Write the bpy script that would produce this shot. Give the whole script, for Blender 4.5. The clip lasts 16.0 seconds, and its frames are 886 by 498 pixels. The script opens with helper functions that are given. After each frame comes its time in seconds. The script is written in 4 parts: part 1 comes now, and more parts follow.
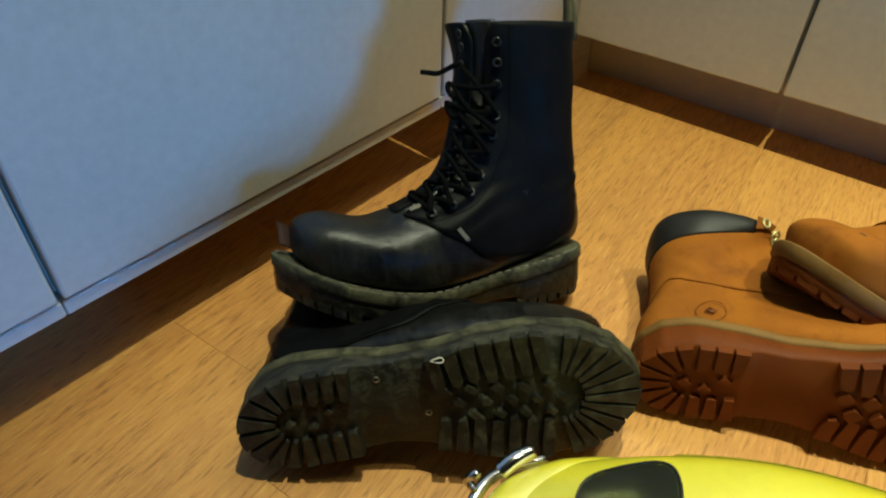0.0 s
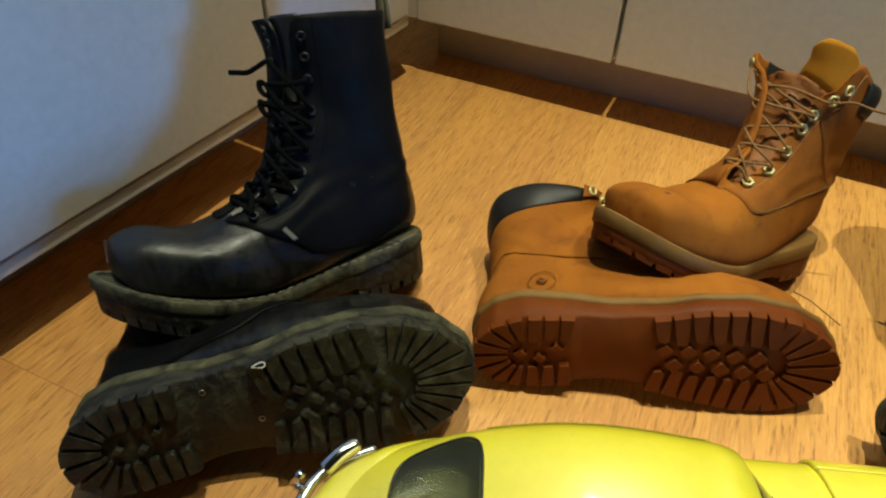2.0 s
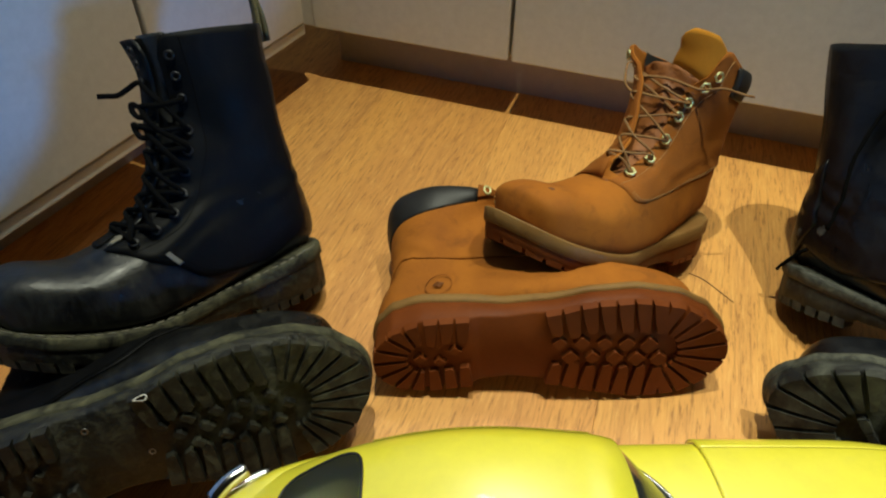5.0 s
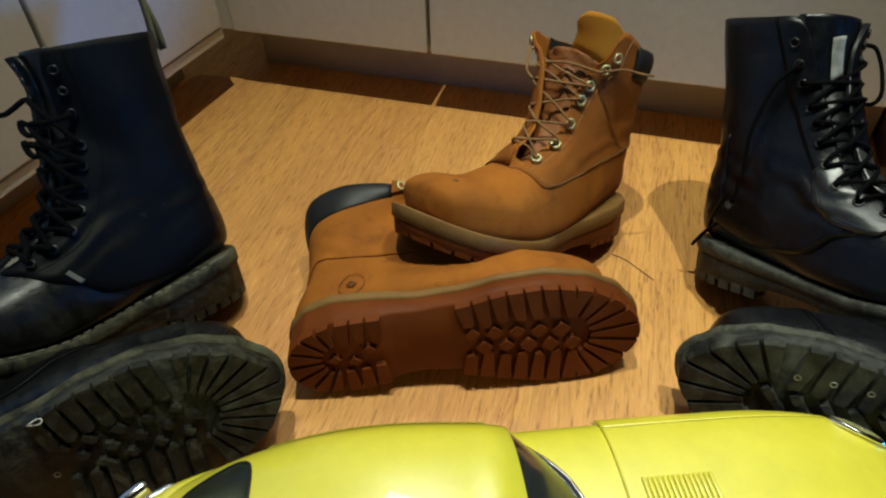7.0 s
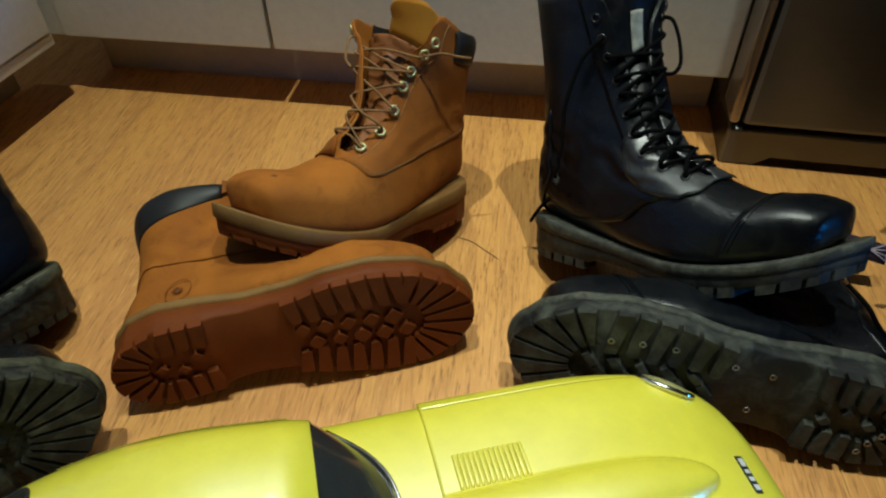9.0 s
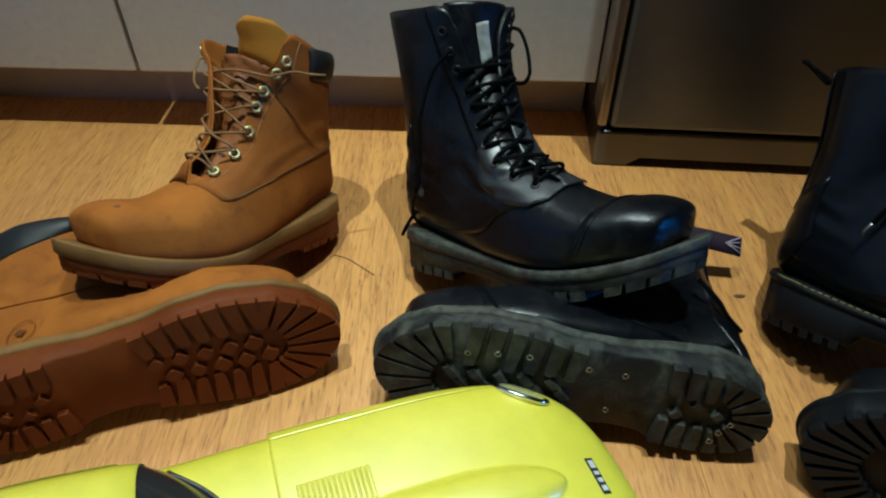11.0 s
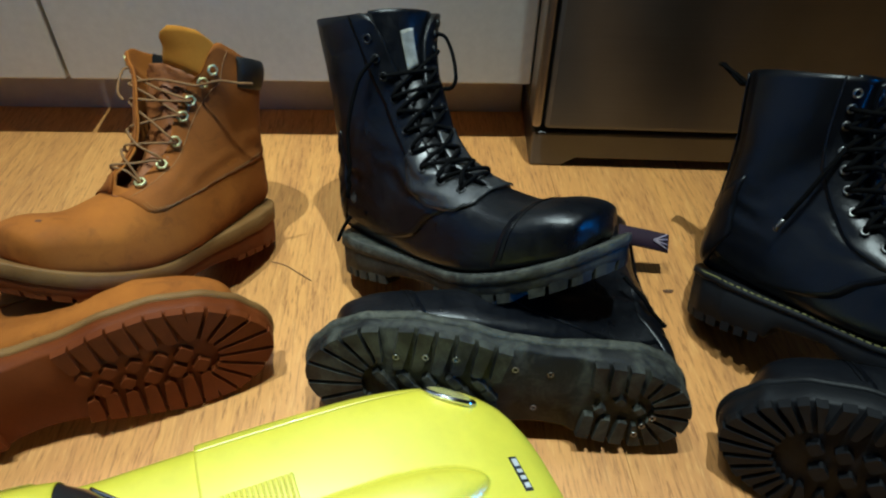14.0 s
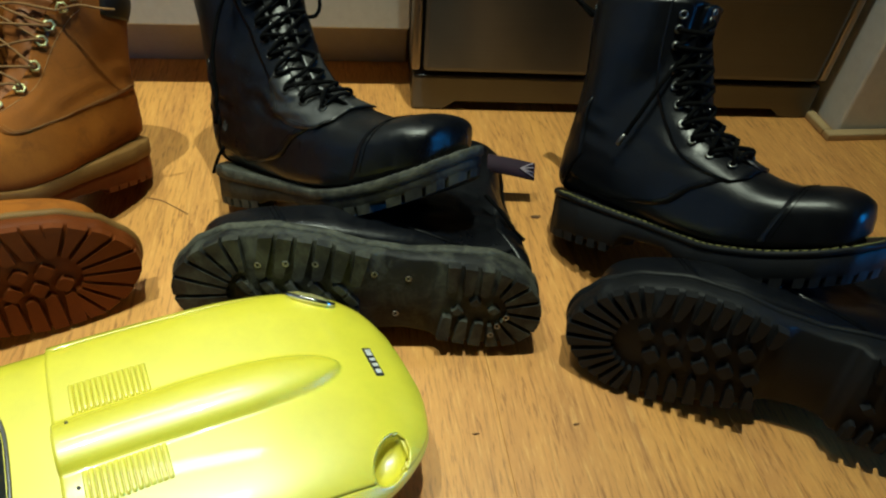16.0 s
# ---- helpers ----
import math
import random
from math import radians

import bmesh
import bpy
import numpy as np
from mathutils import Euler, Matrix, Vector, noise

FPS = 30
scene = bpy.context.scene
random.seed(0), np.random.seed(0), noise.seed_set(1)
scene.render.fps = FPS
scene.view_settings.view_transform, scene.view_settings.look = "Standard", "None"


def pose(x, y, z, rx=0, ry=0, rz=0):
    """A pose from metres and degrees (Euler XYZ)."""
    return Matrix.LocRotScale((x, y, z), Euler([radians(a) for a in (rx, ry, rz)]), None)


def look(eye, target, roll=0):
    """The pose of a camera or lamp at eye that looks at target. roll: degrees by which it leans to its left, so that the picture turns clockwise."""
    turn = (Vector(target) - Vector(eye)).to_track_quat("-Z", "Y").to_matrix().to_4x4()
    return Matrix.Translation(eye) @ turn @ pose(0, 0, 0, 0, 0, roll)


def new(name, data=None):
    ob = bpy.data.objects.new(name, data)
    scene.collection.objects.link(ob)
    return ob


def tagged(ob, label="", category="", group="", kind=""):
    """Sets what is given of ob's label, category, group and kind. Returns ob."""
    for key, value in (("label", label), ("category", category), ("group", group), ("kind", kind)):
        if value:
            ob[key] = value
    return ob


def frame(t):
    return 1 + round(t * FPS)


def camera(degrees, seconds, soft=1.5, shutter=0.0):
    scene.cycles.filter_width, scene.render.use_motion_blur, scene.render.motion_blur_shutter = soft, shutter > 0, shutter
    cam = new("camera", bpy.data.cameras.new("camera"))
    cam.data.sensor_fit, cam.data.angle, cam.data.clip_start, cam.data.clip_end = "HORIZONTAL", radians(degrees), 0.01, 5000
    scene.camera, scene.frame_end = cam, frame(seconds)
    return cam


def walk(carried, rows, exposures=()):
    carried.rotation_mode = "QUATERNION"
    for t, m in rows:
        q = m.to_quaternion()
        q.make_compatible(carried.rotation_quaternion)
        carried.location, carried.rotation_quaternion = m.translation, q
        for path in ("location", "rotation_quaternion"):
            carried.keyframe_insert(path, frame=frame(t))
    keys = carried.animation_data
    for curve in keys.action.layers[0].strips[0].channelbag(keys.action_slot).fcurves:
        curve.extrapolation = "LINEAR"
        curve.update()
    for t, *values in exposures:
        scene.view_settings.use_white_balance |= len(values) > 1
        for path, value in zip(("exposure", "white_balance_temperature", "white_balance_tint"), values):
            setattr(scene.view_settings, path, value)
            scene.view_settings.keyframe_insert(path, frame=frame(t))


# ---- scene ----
cam = camera(66.4, 16.0, soft=2.2)
PATH = [
    (0, (0.025, 0.074, 0.483), (-0.795, 1.339, -0.832), 1.7),
    (0.5, (0.044, 0.087, 0.48), (-0.723, 1.376, -0.844), 1.3),
    (1, (0.057, 0.098, 0.48), (-0.646, 1.417, -0.849), 1.7),
    (1.5, (0.075, 0.108, 0.482), (-0.58, 1.449, -0.849), 1.6),
    (2, (0.091, 0.114, 0.486), (-0.517, 1.474, -0.849), 1.2),
    (2.5, (0.105, 0.12, 0.488), (-0.458, 1.496, -0.849), 1.0),
    (3, (0.114, 0.124, 0.488), (-0.416, 1.514, -0.849), 1.4),
    (3.5, (0.124, 0.129, 0.492), (-0.385, 1.528, -0.843), 0.9),
    (6, (0.148, 0.144, 0.489), (-0.301, 1.562, -0.848), 0.3),
    (6.5, (0.166, 0.15, 0.488), (-0.267, 1.567, -0.854), -0.5),
    (7, (0.188, 0.157, 0.492), (-0.213, 1.575, -0.861), -1.7),
    (7.5, (0.207, 0.159, 0.491), (-0.144, 1.592, -0.86), -0.9),
    (8, (0.232, 0.168, 0.491), (-0.071, 1.609, -0.861), -1.5),
    (8.5, (0.251, 0.172, 0.487), (0.008, 1.62, -0.871), -0.9),
    (9, (0.27, 0.173, 0.485), (0.081, 1.62, -0.883), -0.9),
    (9.5, (0.293, 0.177, 0.481), (0.156, 1.623, -0.893), -0.7),
    (12, (0.349, 0.191, 0.495), (0.398, 1.673, -0.847), 0.5),
    (12.5, (0.357, 0.193, 0.498), (0.425, 1.67, -0.848), 0.3),
    (13, (0.365, 0.193, 0.502), (0.449, 1.663, -0.852), 0.1),
    (13.5, (0.369, 0.19, 0.503), (0.458, 1.66, -0.85), 0.2),
    (14, (0.365, 0.185, 0.499), (0.458, 1.647, -0.862), 1.5),
    (14.5, (0.366, 0.173, 0.487), (0.46, 1.643, -0.866), 3.4),
    (15, (0.383, 0.153, 0.465), (0.538, 1.616, -0.89), 6.1),
    (15.5, (0.401, 0.138, 0.464), (0.627, 1.593, -0.889), 7.2),
    (16, (0.42, 0.115, 0.47), (0.708, 1.547, -0.896), 5.3),
]
TINTS = [(0, -0.10, 6150, -5), (1.5, -0.13, 6200, 1), (3.5, -0.19, 6000, 4), (6, -0.33, 5700, 5), (7.5, -0.49, 5450, 5), (9.5, -0.58, 5150, 3), (12, -0.27, 4650, 4), (14, -0.20, 4750, 5), (15, -0.23, 5300, 0), (16, -0.29, 5500, -4)]
walk(cam, [(t, look(eye, target, roll)) for t, eye, target, roll in PATH], TINTS)

# ---- light ----
world = bpy.data.worlds.new("room_world")
scene.world = world
world.use_nodes = True
world.node_tree.nodes["Background"].inputs[0].default_value = (0.35, 0.5, 0.8, 1)
world.node_tree.nodes["Background"].inputs[1].default_value = 0.0
scene.view_settings.exposure = 0.0

SPOTS = [(-0.04, 0.62, 2.36), (0.57, 0.64, 2.36)]
SPOT_POWER = [172.0, 176.0]
WINDOW_POWER = 2.4
WEST_FILL_POWER = 1.2
WORKTOP_LAMP_POWER = 13.0


def lamp(name, kind, place, target, power, colour, size):
    data = bpy.data.lights.new(name, kind)
    data.energy, data.color = power, colour
    if kind == "AREA":
        data.shape, data.size, data.size_y = "RECTANGLE", size[0], size[1]
    else:
        data.shadow_soft_size = size
    if kind == "SPOT":
        data.spot_size, data.spot_blend = radians(44), 1.0
    ob = new(name, data)
    ob.matrix_world = look(place, target)
    return ob


for place, power in zip(SPOTS, SPOT_POWER):
    lamp("ceiling_spot_light", "SPOT", place, (place[0], place[1], 0), power, (1.0, 0.935, 0.67), 0.018)
lamp("window_daylight", "AREA", (3.36, -0.62, 0.44), (-0.42, 0.20, 0.2), WINDOW_POWER, (0.06, 0.36, 1.0), (0.66, 0.70)).data.spread = radians(30)
# added soft fill from the west; no window is known there
lamp("room_window_daylight", "AREA", (-1.09, 0.05, 1.42), (0.4, 0.05, 1.2), WEST_FILL_POWER, (0.66, 0.80, 1.0), (0.86, 0.72))
lamp("worktop_lamp", "AREA", (0.12, 1.47, 2.36), (0.12, 1.40, 1.6), WORKTOP_LAMP_POWER, (1.0, 0.93, 0.76), (1.2, 0.16))


# ---- materials ----
def material(name, build):
    m = bpy.data.materials.new(name)
    m.use_nodes = True
    t = m.node_tree
    build(t, t.nodes["Principled BSDF"])
    return m


def node(t, kind, **values):
    n = t.nodes.new(kind)
    for k, v in values.items():
        n.inputs[k.replace("_", " ")].default_value = v
    return n


def ramp(t, source, stops):
    r = t.nodes.new("ShaderNodeValToRGB")
    e = r.color_ramp.elements
    while len(e) < len(stops):
        e.new(0.5)
    for k, (p, c) in zip(e, stops):
        k.position, k.color = p, (*c, 1)
    t.links.new(source, r.inputs[0])
    return r.outputs[0]


def grey(v):
    return (v, v, v)


def coords(t, scale=(1, 1, 1), space="Object"):
    c = t.nodes.new("ShaderNodeTexCoord")
    m = t.nodes.new("ShaderNodeMapping")
    m.inputs["Scale"].default_value = scale
    t.links.new(c.outputs[space], m.inputs[0])
    return m.outputs[0]


def noise_tex(t, where, scale, detail=5, rough=0.55, distortion=0.0):
    n = node(t, "ShaderNodeTexNoise", Scale=scale, Detail=detail, Roughness=rough, Distortion=distortion)
    t.links.new(where, n.inputs["Vector"])
    return n.outputs[0]


def mix(t, factor, a, b, kind="MIX"):
    n = t.nodes.new("ShaderNodeMix")
    n.data_type, n.blend_type = "RGBA", kind
    for sock, v in ((n.inputs[0], factor), (n.inputs[6], a), (n.inputs[7], b)):
        if isinstance(v, (int, float)):
            sock.default_value = v
        elif isinstance(v, tuple):
            sock.default_value = (*v, 1)
        else:
            t.links.new(v, sock)
    return n.outputs[2]


def bump(t, b, height, strength, distance):
    n = node(t, "ShaderNodeBump", Strength=strength, Distance=distance)
    t.links.new(height, n.inputs["Height"])
    t.links.new(n.outputs[0], b.inputs["Normal"])


def surface(base, base2, rough, rough2, fine, coarse, relief=0.2, depth=0.0006, dirt=None, dirt_low=0.5, dirt_high=0.7, metal=0.0, coat=0.0, sheen=0.0, level=0.5, ior=1.5):
    """A mottled surface: two colours, two roughnesses, fine relief and, if wanted, dirt in patches."""
    def build(t, b):
        where = coords(t)
        big = noise_tex(t, where, coarse, 4)
        small = noise_tex(t, where, fine, 6, 0.65)
        colour = ramp(t, big, [(0.35, base), (0.68, base2)])
        colour = mix(t, 0.25, colour, ramp(t, small, [(0.3, grey(0.55)), (0.7, grey(1.0))]), "MULTIPLY")
        gloss = ramp(t, big, [(0.3, grey(rough)), (0.7, grey(rough2))])
        if dirt:
            spot = noise_tex(t, where, coarse * 2.3, 8, 0.7, 0.6)
            mask = ramp(t, spot, [(dirt_low, grey(0)), (dirt_high, grey(1))])
            colour = mix(t, mask, colour, dirt)
            gloss = mix(t, mask, gloss, grey(0.85))
        t.links.new(colour, b.inputs["Base Color"])
        t.links.new(gloss, b.inputs["Roughness"])
        b.inputs["Metallic"].default_value = metal
        b.inputs["Specular IOR Level"].default_value = level
        b.inputs["IOR"].default_value = ior
        b.inputs["Coat Weight"].default_value = coat
        b.inputs["Coat Roughness"].default_value = 0.07
        b.inputs["Sheen Weight"].default_value = sheen
        bump(t, b, small, relief, depth)
    return build


def leather(base, scuff, gloss, dull, worn, crease, level=0.35):
    """Boot leather: fine grain, soft folds, and scuffs in streaks."""
    def build(t, b):
        where = coords(t)
        grain = noise_tex(t, where, 520, 5, 0.65)
        folds = noise_tex(t, coords(t, (1.0, 1.0, 1.6)), 26, 2, 0.45, 0.8)
        patches = noise_tex(t, where, 19, 5, 0.6)
        streaks = noise_tex(t, coords(t, (1.0, 1.0, 0.35)), 120, 7, 0.75, 0.9)
        field = mix(t, 0.5, patches, streaks)
        mask = ramp(t, field, [(0.47, grey(0.0)), (0.62, grey(worn))])
        colour = mix(t, mask, base, scuff)
        t.links.new(colour, b.inputs["Base Color"])
        t.links.new(ramp(t, field, [(0.36, grey(gloss)), (0.64, grey(dull))]), b.inputs["Roughness"])
        b.inputs["Specular IOR Level"].default_value = level
        low = t.nodes.new("ShaderNodeBump")
        low.inputs["Strength"].default_value = crease
        low.inputs["Distance"].default_value = 0.004
        t.links.new(folds, low.inputs["Height"])
        fine = t.nodes.new("ShaderNodeBump")
        fine.inputs["Strength"].default_value = 0.22
        fine.inputs["Distance"].default_value = 0.0006
        t.links.new(grain, fine.inputs["Height"])
        mid = t.nodes.new("ShaderNodeBump")
        mid.inputs["Strength"].default_value = min(1.0, crease * 1.6)
        mid.inputs["Distance"].default_value = 0.0012
        t.links.new(noise_tex(t, where, 105, 4, 0.6, 0.6), mid.inputs["Height"])
        t.links.new(low.outputs[0], mid.inputs["Normal"])
        t.links.new(mid.outputs[0], fine.inputs["Normal"])
        t.links.new(fine.outputs[0], b.inputs["Normal"])
    return build


MAT = {}
MAT["black_worn"] = material("worn_black_leather", leather((0.0032, 0.0034, 0.0036), (0.026, 0.0255, 0.020), 0.25, 0.50, 0.7, 0.26, 0.46))
MAT["black_shaft"] = material("dull_black_leather", leather((0.0032, 0.0034, 0.0038), (0.012, 0.0115, 0.010), 0.50, 0.60, 0.4, 0.12, 0.10))
MAT["black_shiny"] = material("polished_black_leather", leather((0.0026, 0.0031, 0.0048), (0.011, 0.0115, 0.0135), 0.25, 0.43, 0.5, 0.22, 0.42))
MAT["black_satin"] = material("satin_black_leather", leather((0.0028, 0.0034, 0.0055), (0.008, 0.009, 0.011), 0.28, 0.40, 0.25, 0.12, 0.42))
# paler than the boot's black: lamp highlight and grey wear in one colour
MAT["black_facing"] = material("highlit_black_facing", leather((0.015, 0.016, 0.018), (0.07, 0.07, 0.068), 0.34, 0.46, 0.5, 0.10, 0.9))
MAT["nubuck"] = material("wheat_nubuck", surface((0.275, 0.088, 0.0075), (0.37, 0.127, 0.012), 0.75, 0.9, 600, 22, 0.3, 0.0006, (0.150, 0.050, 0.008), 0.53, 0.84, level=0.2))
MAT["nubuck_deep"] = material("mustard_suede", surface((0.42, 0.17, 0.012), (0.50, 0.215, 0.018), 0.85, 0.95, 700, 26, 0.3, 0.0006, level=0.2))
MAT["nubuck_shaft"] = material("brown_nubuck", surface((0.225, 0.072, 0.008), (0.30, 0.100, 0.012), 0.7, 0.85, 500, 24, 0.35, 0.0007, (0.11, 0.038, 0.008), 0.56, 0.85, level=0.2))
MAT["tan_leather"] = material("brown_tan_leather", surface((0.19, 0.060, 0.008), (0.26, 0.086, 0.012), 0.55, 0.7, 400, 25, 0.35, 0.0007, (0.085, 0.03, 0.008), 0.56, 0.85))
MAT["gum"] = material("gum_rubber", surface((0.118, 0.0265, 0.0035), (0.160, 0.040, 0.0055), 0.50, 0.65, 350, 20, 0.25, 0.0006, (0.085, 0.024, 0.006), 0.55, 0.9, level=0.15))
MAT["midsole"] = material("tan_midsole_rubber", surface((0.18, 0.090, 0.024), (0.245, 0.135, 0.040), 0.5, 0.7, 350, 20, 0.25, 0.0006, (0.11, 0.055, 0.018), 0.58, 0.8, level=0.2))
MAT["rubber_dirty"] = material("dirty_black_rubber", surface((0.007, 0.0072, 0.0058), (0.013, 0.0125, 0.009), 0.38, 0.6, 130, 30, 0.9, 0.0022, (0.070, 0.068, 0.038), 0.48, 0.74, level=0.4))
MAT["rubber_dusk"] = material("scuffed_black_rubber", surface((0.007, 0.0073, 0.0075), (0.013, 0.013, 0.0125), 0.5, 0.75, 300, 18, 0.4, 0.0008, (0.085, 0.088, 0.068), 0.43, 0.76, level=0.35))
MAT["rubber_mossy"] = material("mud_caked_rubber", surface((0.010, 0.0105, 0.008), (0.018, 0.018, 0.012), 0.6, 0.85, 300, 18, 0.5, 0.001, (0.125, 0.120, 0.068), 0.38, 0.66, level=0.3))
MAT["rubber_grey"] = material("dusty_black_rubber", surface((0.022, 0.0225, 0.0185), (0.046, 0.047, 0.039), 0.5, 0.75, 220, 40, 0.8, 0.0014, (0.125, 0.127, 0.095), 0.42, 0.78, level=0.35))
MAT["rubber_black"] = material("clean_black_rubber", surface((0.0045, 0.005, 0.0065), (0.008, 0.0085, 0.0105), 0.5, 0.68, 300, 18, 0.4, 0.0008, (0.018, 0.019, 0.022), 0.55, 0.85, level=0.3))
MAT["lace_black"] = material("black_lace", surface((0.0022, 0.0022, 0.0024), (0.0042, 0.0042, 0.0042), 0.85, 0.95, 900, 60, 0.6, 0.0008, level=0.06))
MAT["lace_tan"] = material("tan_lace", surface((0.17, 0.078, 0.018), (0.28, 0.145, 0.044), 0.7, 0.8, 900, 90, 0.5, 0.0006))
MAT["steel"] = material("dull_nickel", surface((0.22, 0.22, 0.22), (0.34, 0.34, 0.33), 0.28, 0.42, 500, 60, 0.1, 0.0003, metal=1.0))
MAT["gunmetal"] = material("blackened_metal", surface((0.035, 0.035, 0.037), (0.06, 0.06, 0.06), 0.3, 0.45, 500, 60, 0.1, 0.0003, metal=0.8))
MAT["brass"] = material("pale_brass", surface((0.62, 0.60, 0.30), (0.74, 0.72, 0.40), 0.5, 0.6, 500, 60, 0.1, 0.0003, metal=1.0))
MAT["thread_pale"] = material("pale_thread", surface((0.105, 0.098, 0.070), (0.18, 0.165, 0.12), 0.8, 0.9, 900, 60))
MAT["thread_white"] = material("white_thread", surface((0.55, 0.55, 0.52), (0.65, 0.65, 0.62), 0.5, 0.6, 900, 60))
MAT["thread_grey"] = material("grey_thread", surface((0.09, 0.09, 0.085), (0.15, 0.15, 0.14), 0.8, 0.9, 900, 60))
MAT["thread_yellow"] = material("yellow_thread", surface((0.20, 0.19, 0.055), (0.28, 0.27, 0.085), 0.8, 0.9, 900, 60))
MAT["thread_tan"] = material("tan_thread", surface((0.34, 0.18, 0.055), (0.44, 0.25, 0.09), 0.8, 0.9, 900, 60))
MAT["lining"] = material("dark_lining", surface((0.008, 0.008, 0.008), (0.015, 0.014, 0.013), 0.85, 0.95, 500, 30))
MAT["paint"] = material("yellow_paint", surface((0.87, 0.775, 0.028), (0.90, 0.805, 0.034), 0.38, 0.42, 40, 6, 0.02, 0.0002, coat=1.0, ior=2.2))
MAT["glass_dark"] = material("smoked_glass", surface((0.02, 0.022, 0.02), (0.03, 0.03, 0.028), 0.08, 0.14, 80, 8, 0.02, 0.0002))


def tinted(t, b):
    """Smoky clear plastic."""
    b.inputs["Base Color"].default_value = (0.16, 0.18, 0.16, 1)
    b.inputs["Transmission Weight"].default_value = 0.9
    b.inputs["Roughness"].default_value = 0.04
    b.inputs["IOR"].default_value = 1.2


MAT["glass_tinted"] = material("tinted_clear_plastic", tinted)
MAT["chrome"] = material("chrome", surface((0.78, 0.78, 0.78), (0.85, 0.85, 0.85), 0.08, 0.16, 80, 10, 0.03, 0.0002, metal=1.0))
MAT["tyre"] = material("toy_tyre_rubber", surface((0.02, 0.02, 0.02), (0.03, 0.03, 0.03), 0.6, 0.7, 200, 20))
MAT["door_white"] = material("white_lacquer", surface((0.66, 0.66, 0.63), (0.70, 0.70, 0.67), 0.32, 0.4, 90, 5, 0.04, 0.0004))
# near door white in itself; the recess's shade is mixed into this beige
MAT["plinth"] = material("shaded_plinth", surface((0.37, 0.335, 0.30), (0.43, 0.39, 0.35), 0.5, 0.6, 90, 6, 0.05, 0.0004))
# for surfaces out of view: dark to hold down ambient light
MAT["wall"] = material("low_bounce_wall", surface((0.20, 0.195, 0.18), (0.24, 0.23, 0.215), 0.8, 0.9, 200, 5, 0.1, 0.0006))
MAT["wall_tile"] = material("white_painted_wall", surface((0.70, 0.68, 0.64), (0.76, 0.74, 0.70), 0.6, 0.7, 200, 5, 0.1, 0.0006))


def brushed(t, b):
    """Brushed steel: fine horizontal lines that stretch reflections upright, smudged in places."""
    lines = noise_tex(t, coords(t, (3.0, 3.0, 900.0)), 1.0, 3, 0.6)
    smudge = noise_tex(t, coords(t), 5, 4, 0.6)
    c = ramp(t, smudge, [(0.3, (0.130, 0.129, 0.127)), (0.7, (0.180, 0.178, 0.174))])
    t.links.new(mix(t, 0.25, c, ramp(t, lines, [(0.3, grey(0.7)), (0.7, grey(1.0))]), "MULTIPLY"), b.inputs["Base Color"])
    t.links.new(ramp(t, smudge, [(0.3, grey(0.34)), (0.7, grey(0.42))]), b.inputs["Roughness"])
    b.inputs["Metallic"].default_value = 1.0
    b.inputs["Anisotropic"].default_value = 0.85
    b.inputs["Anisotropic Rotation"].default_value = 0.25
    way = t.nodes.new("ShaderNodeTangent")
    way.direction_type, way.axis = "RADIAL", "Z"
    t.links.new(way.outputs[0], b.inputs["Tangent"])
    bump(t, b, lines, 0.05, 0.0002)


MAT["fridge"] = material("brushed_dark_steel", brushed)
MAT["worktop"] = material("dark_worktop", surface((0.06, 0.055, 0.05), (0.09, 0.085, 0.08), 0.3, 0.4, 200, 10))
MAT["plastic_black"] = material("black_plastic", surface((0.02, 0.02, 0.02), (0.03, 0.03, 0.03), 0.4, 0.5, 200, 10))


def stripes(t, b, dark, pale, scale):
    w = node(t, "ShaderNodeTexWave", Scale=scale, Distortion=1.5, Detail=1.0)
    w.bands_direction = "Z"
    t.links.new(coords(t), w.inputs["Vector"])
    t.links.new(ramp(t, w.outputs[0], [(0.4, dark), (0.6, pale)]), b.inputs["Base Color"])
    b.inputs["Roughness"].default_value = 0.85


# lighter than the door: the bevel's reflection is put into this colour
MAT["steel_edge"] = material("bevel_glint_steel", surface((0.32, 0.28, 0.23), (0.40, 0.35, 0.29), 0.3, 0.4, 160, 6, 0.05, 0.0003, metal=0.9))
MAT["webbing"] = material("striped_webbing", lambda t, b: stripes(t, b, (0.012, 0.014, 0.012), (0.20, 0.17, 0.07), 210.0))
MAT["tag_purple"] = material("purple_woven_tag", surface((0.013, 0.003, 0.014), (0.020, 0.005, 0.020), 0.75, 0.85, 900, 60, 0.4, 0.0005))
MAT["tag_pale"] = material("pale_woven_thread", surface((0.32, 0.26, 0.34), (0.42, 0.36, 0.42), 0.75, 0.85, 900, 60, 0.4, 0.0005))
MAT["tag_maroon"] = material("maroon_webbing", surface((0.022, 0.006, 0.005), (0.034, 0.010, 0.008), 0.75, 0.85, 900, 60, 0.4, 0.0005))
MAT["silver"] = material("silver_label", surface((0.22, 0.22, 0.19), (0.42, 0.42, 0.37), 0.65, 0.75, 300, 90, 0.3, 0.0006))
MAT["stain"] = material("dark_leather_stain", surface((0.10, 0.04, 0.014), (0.15, 0.055, 0.018), 0.85, 0.9, 500, 80))
MAT["scuff"] = material("scuffed_leather", surface((0.16, 0.145, 0.11), (0.24, 0.215, 0.165), 0.7, 0.85, 500, 90, 0.5, 0.0006))
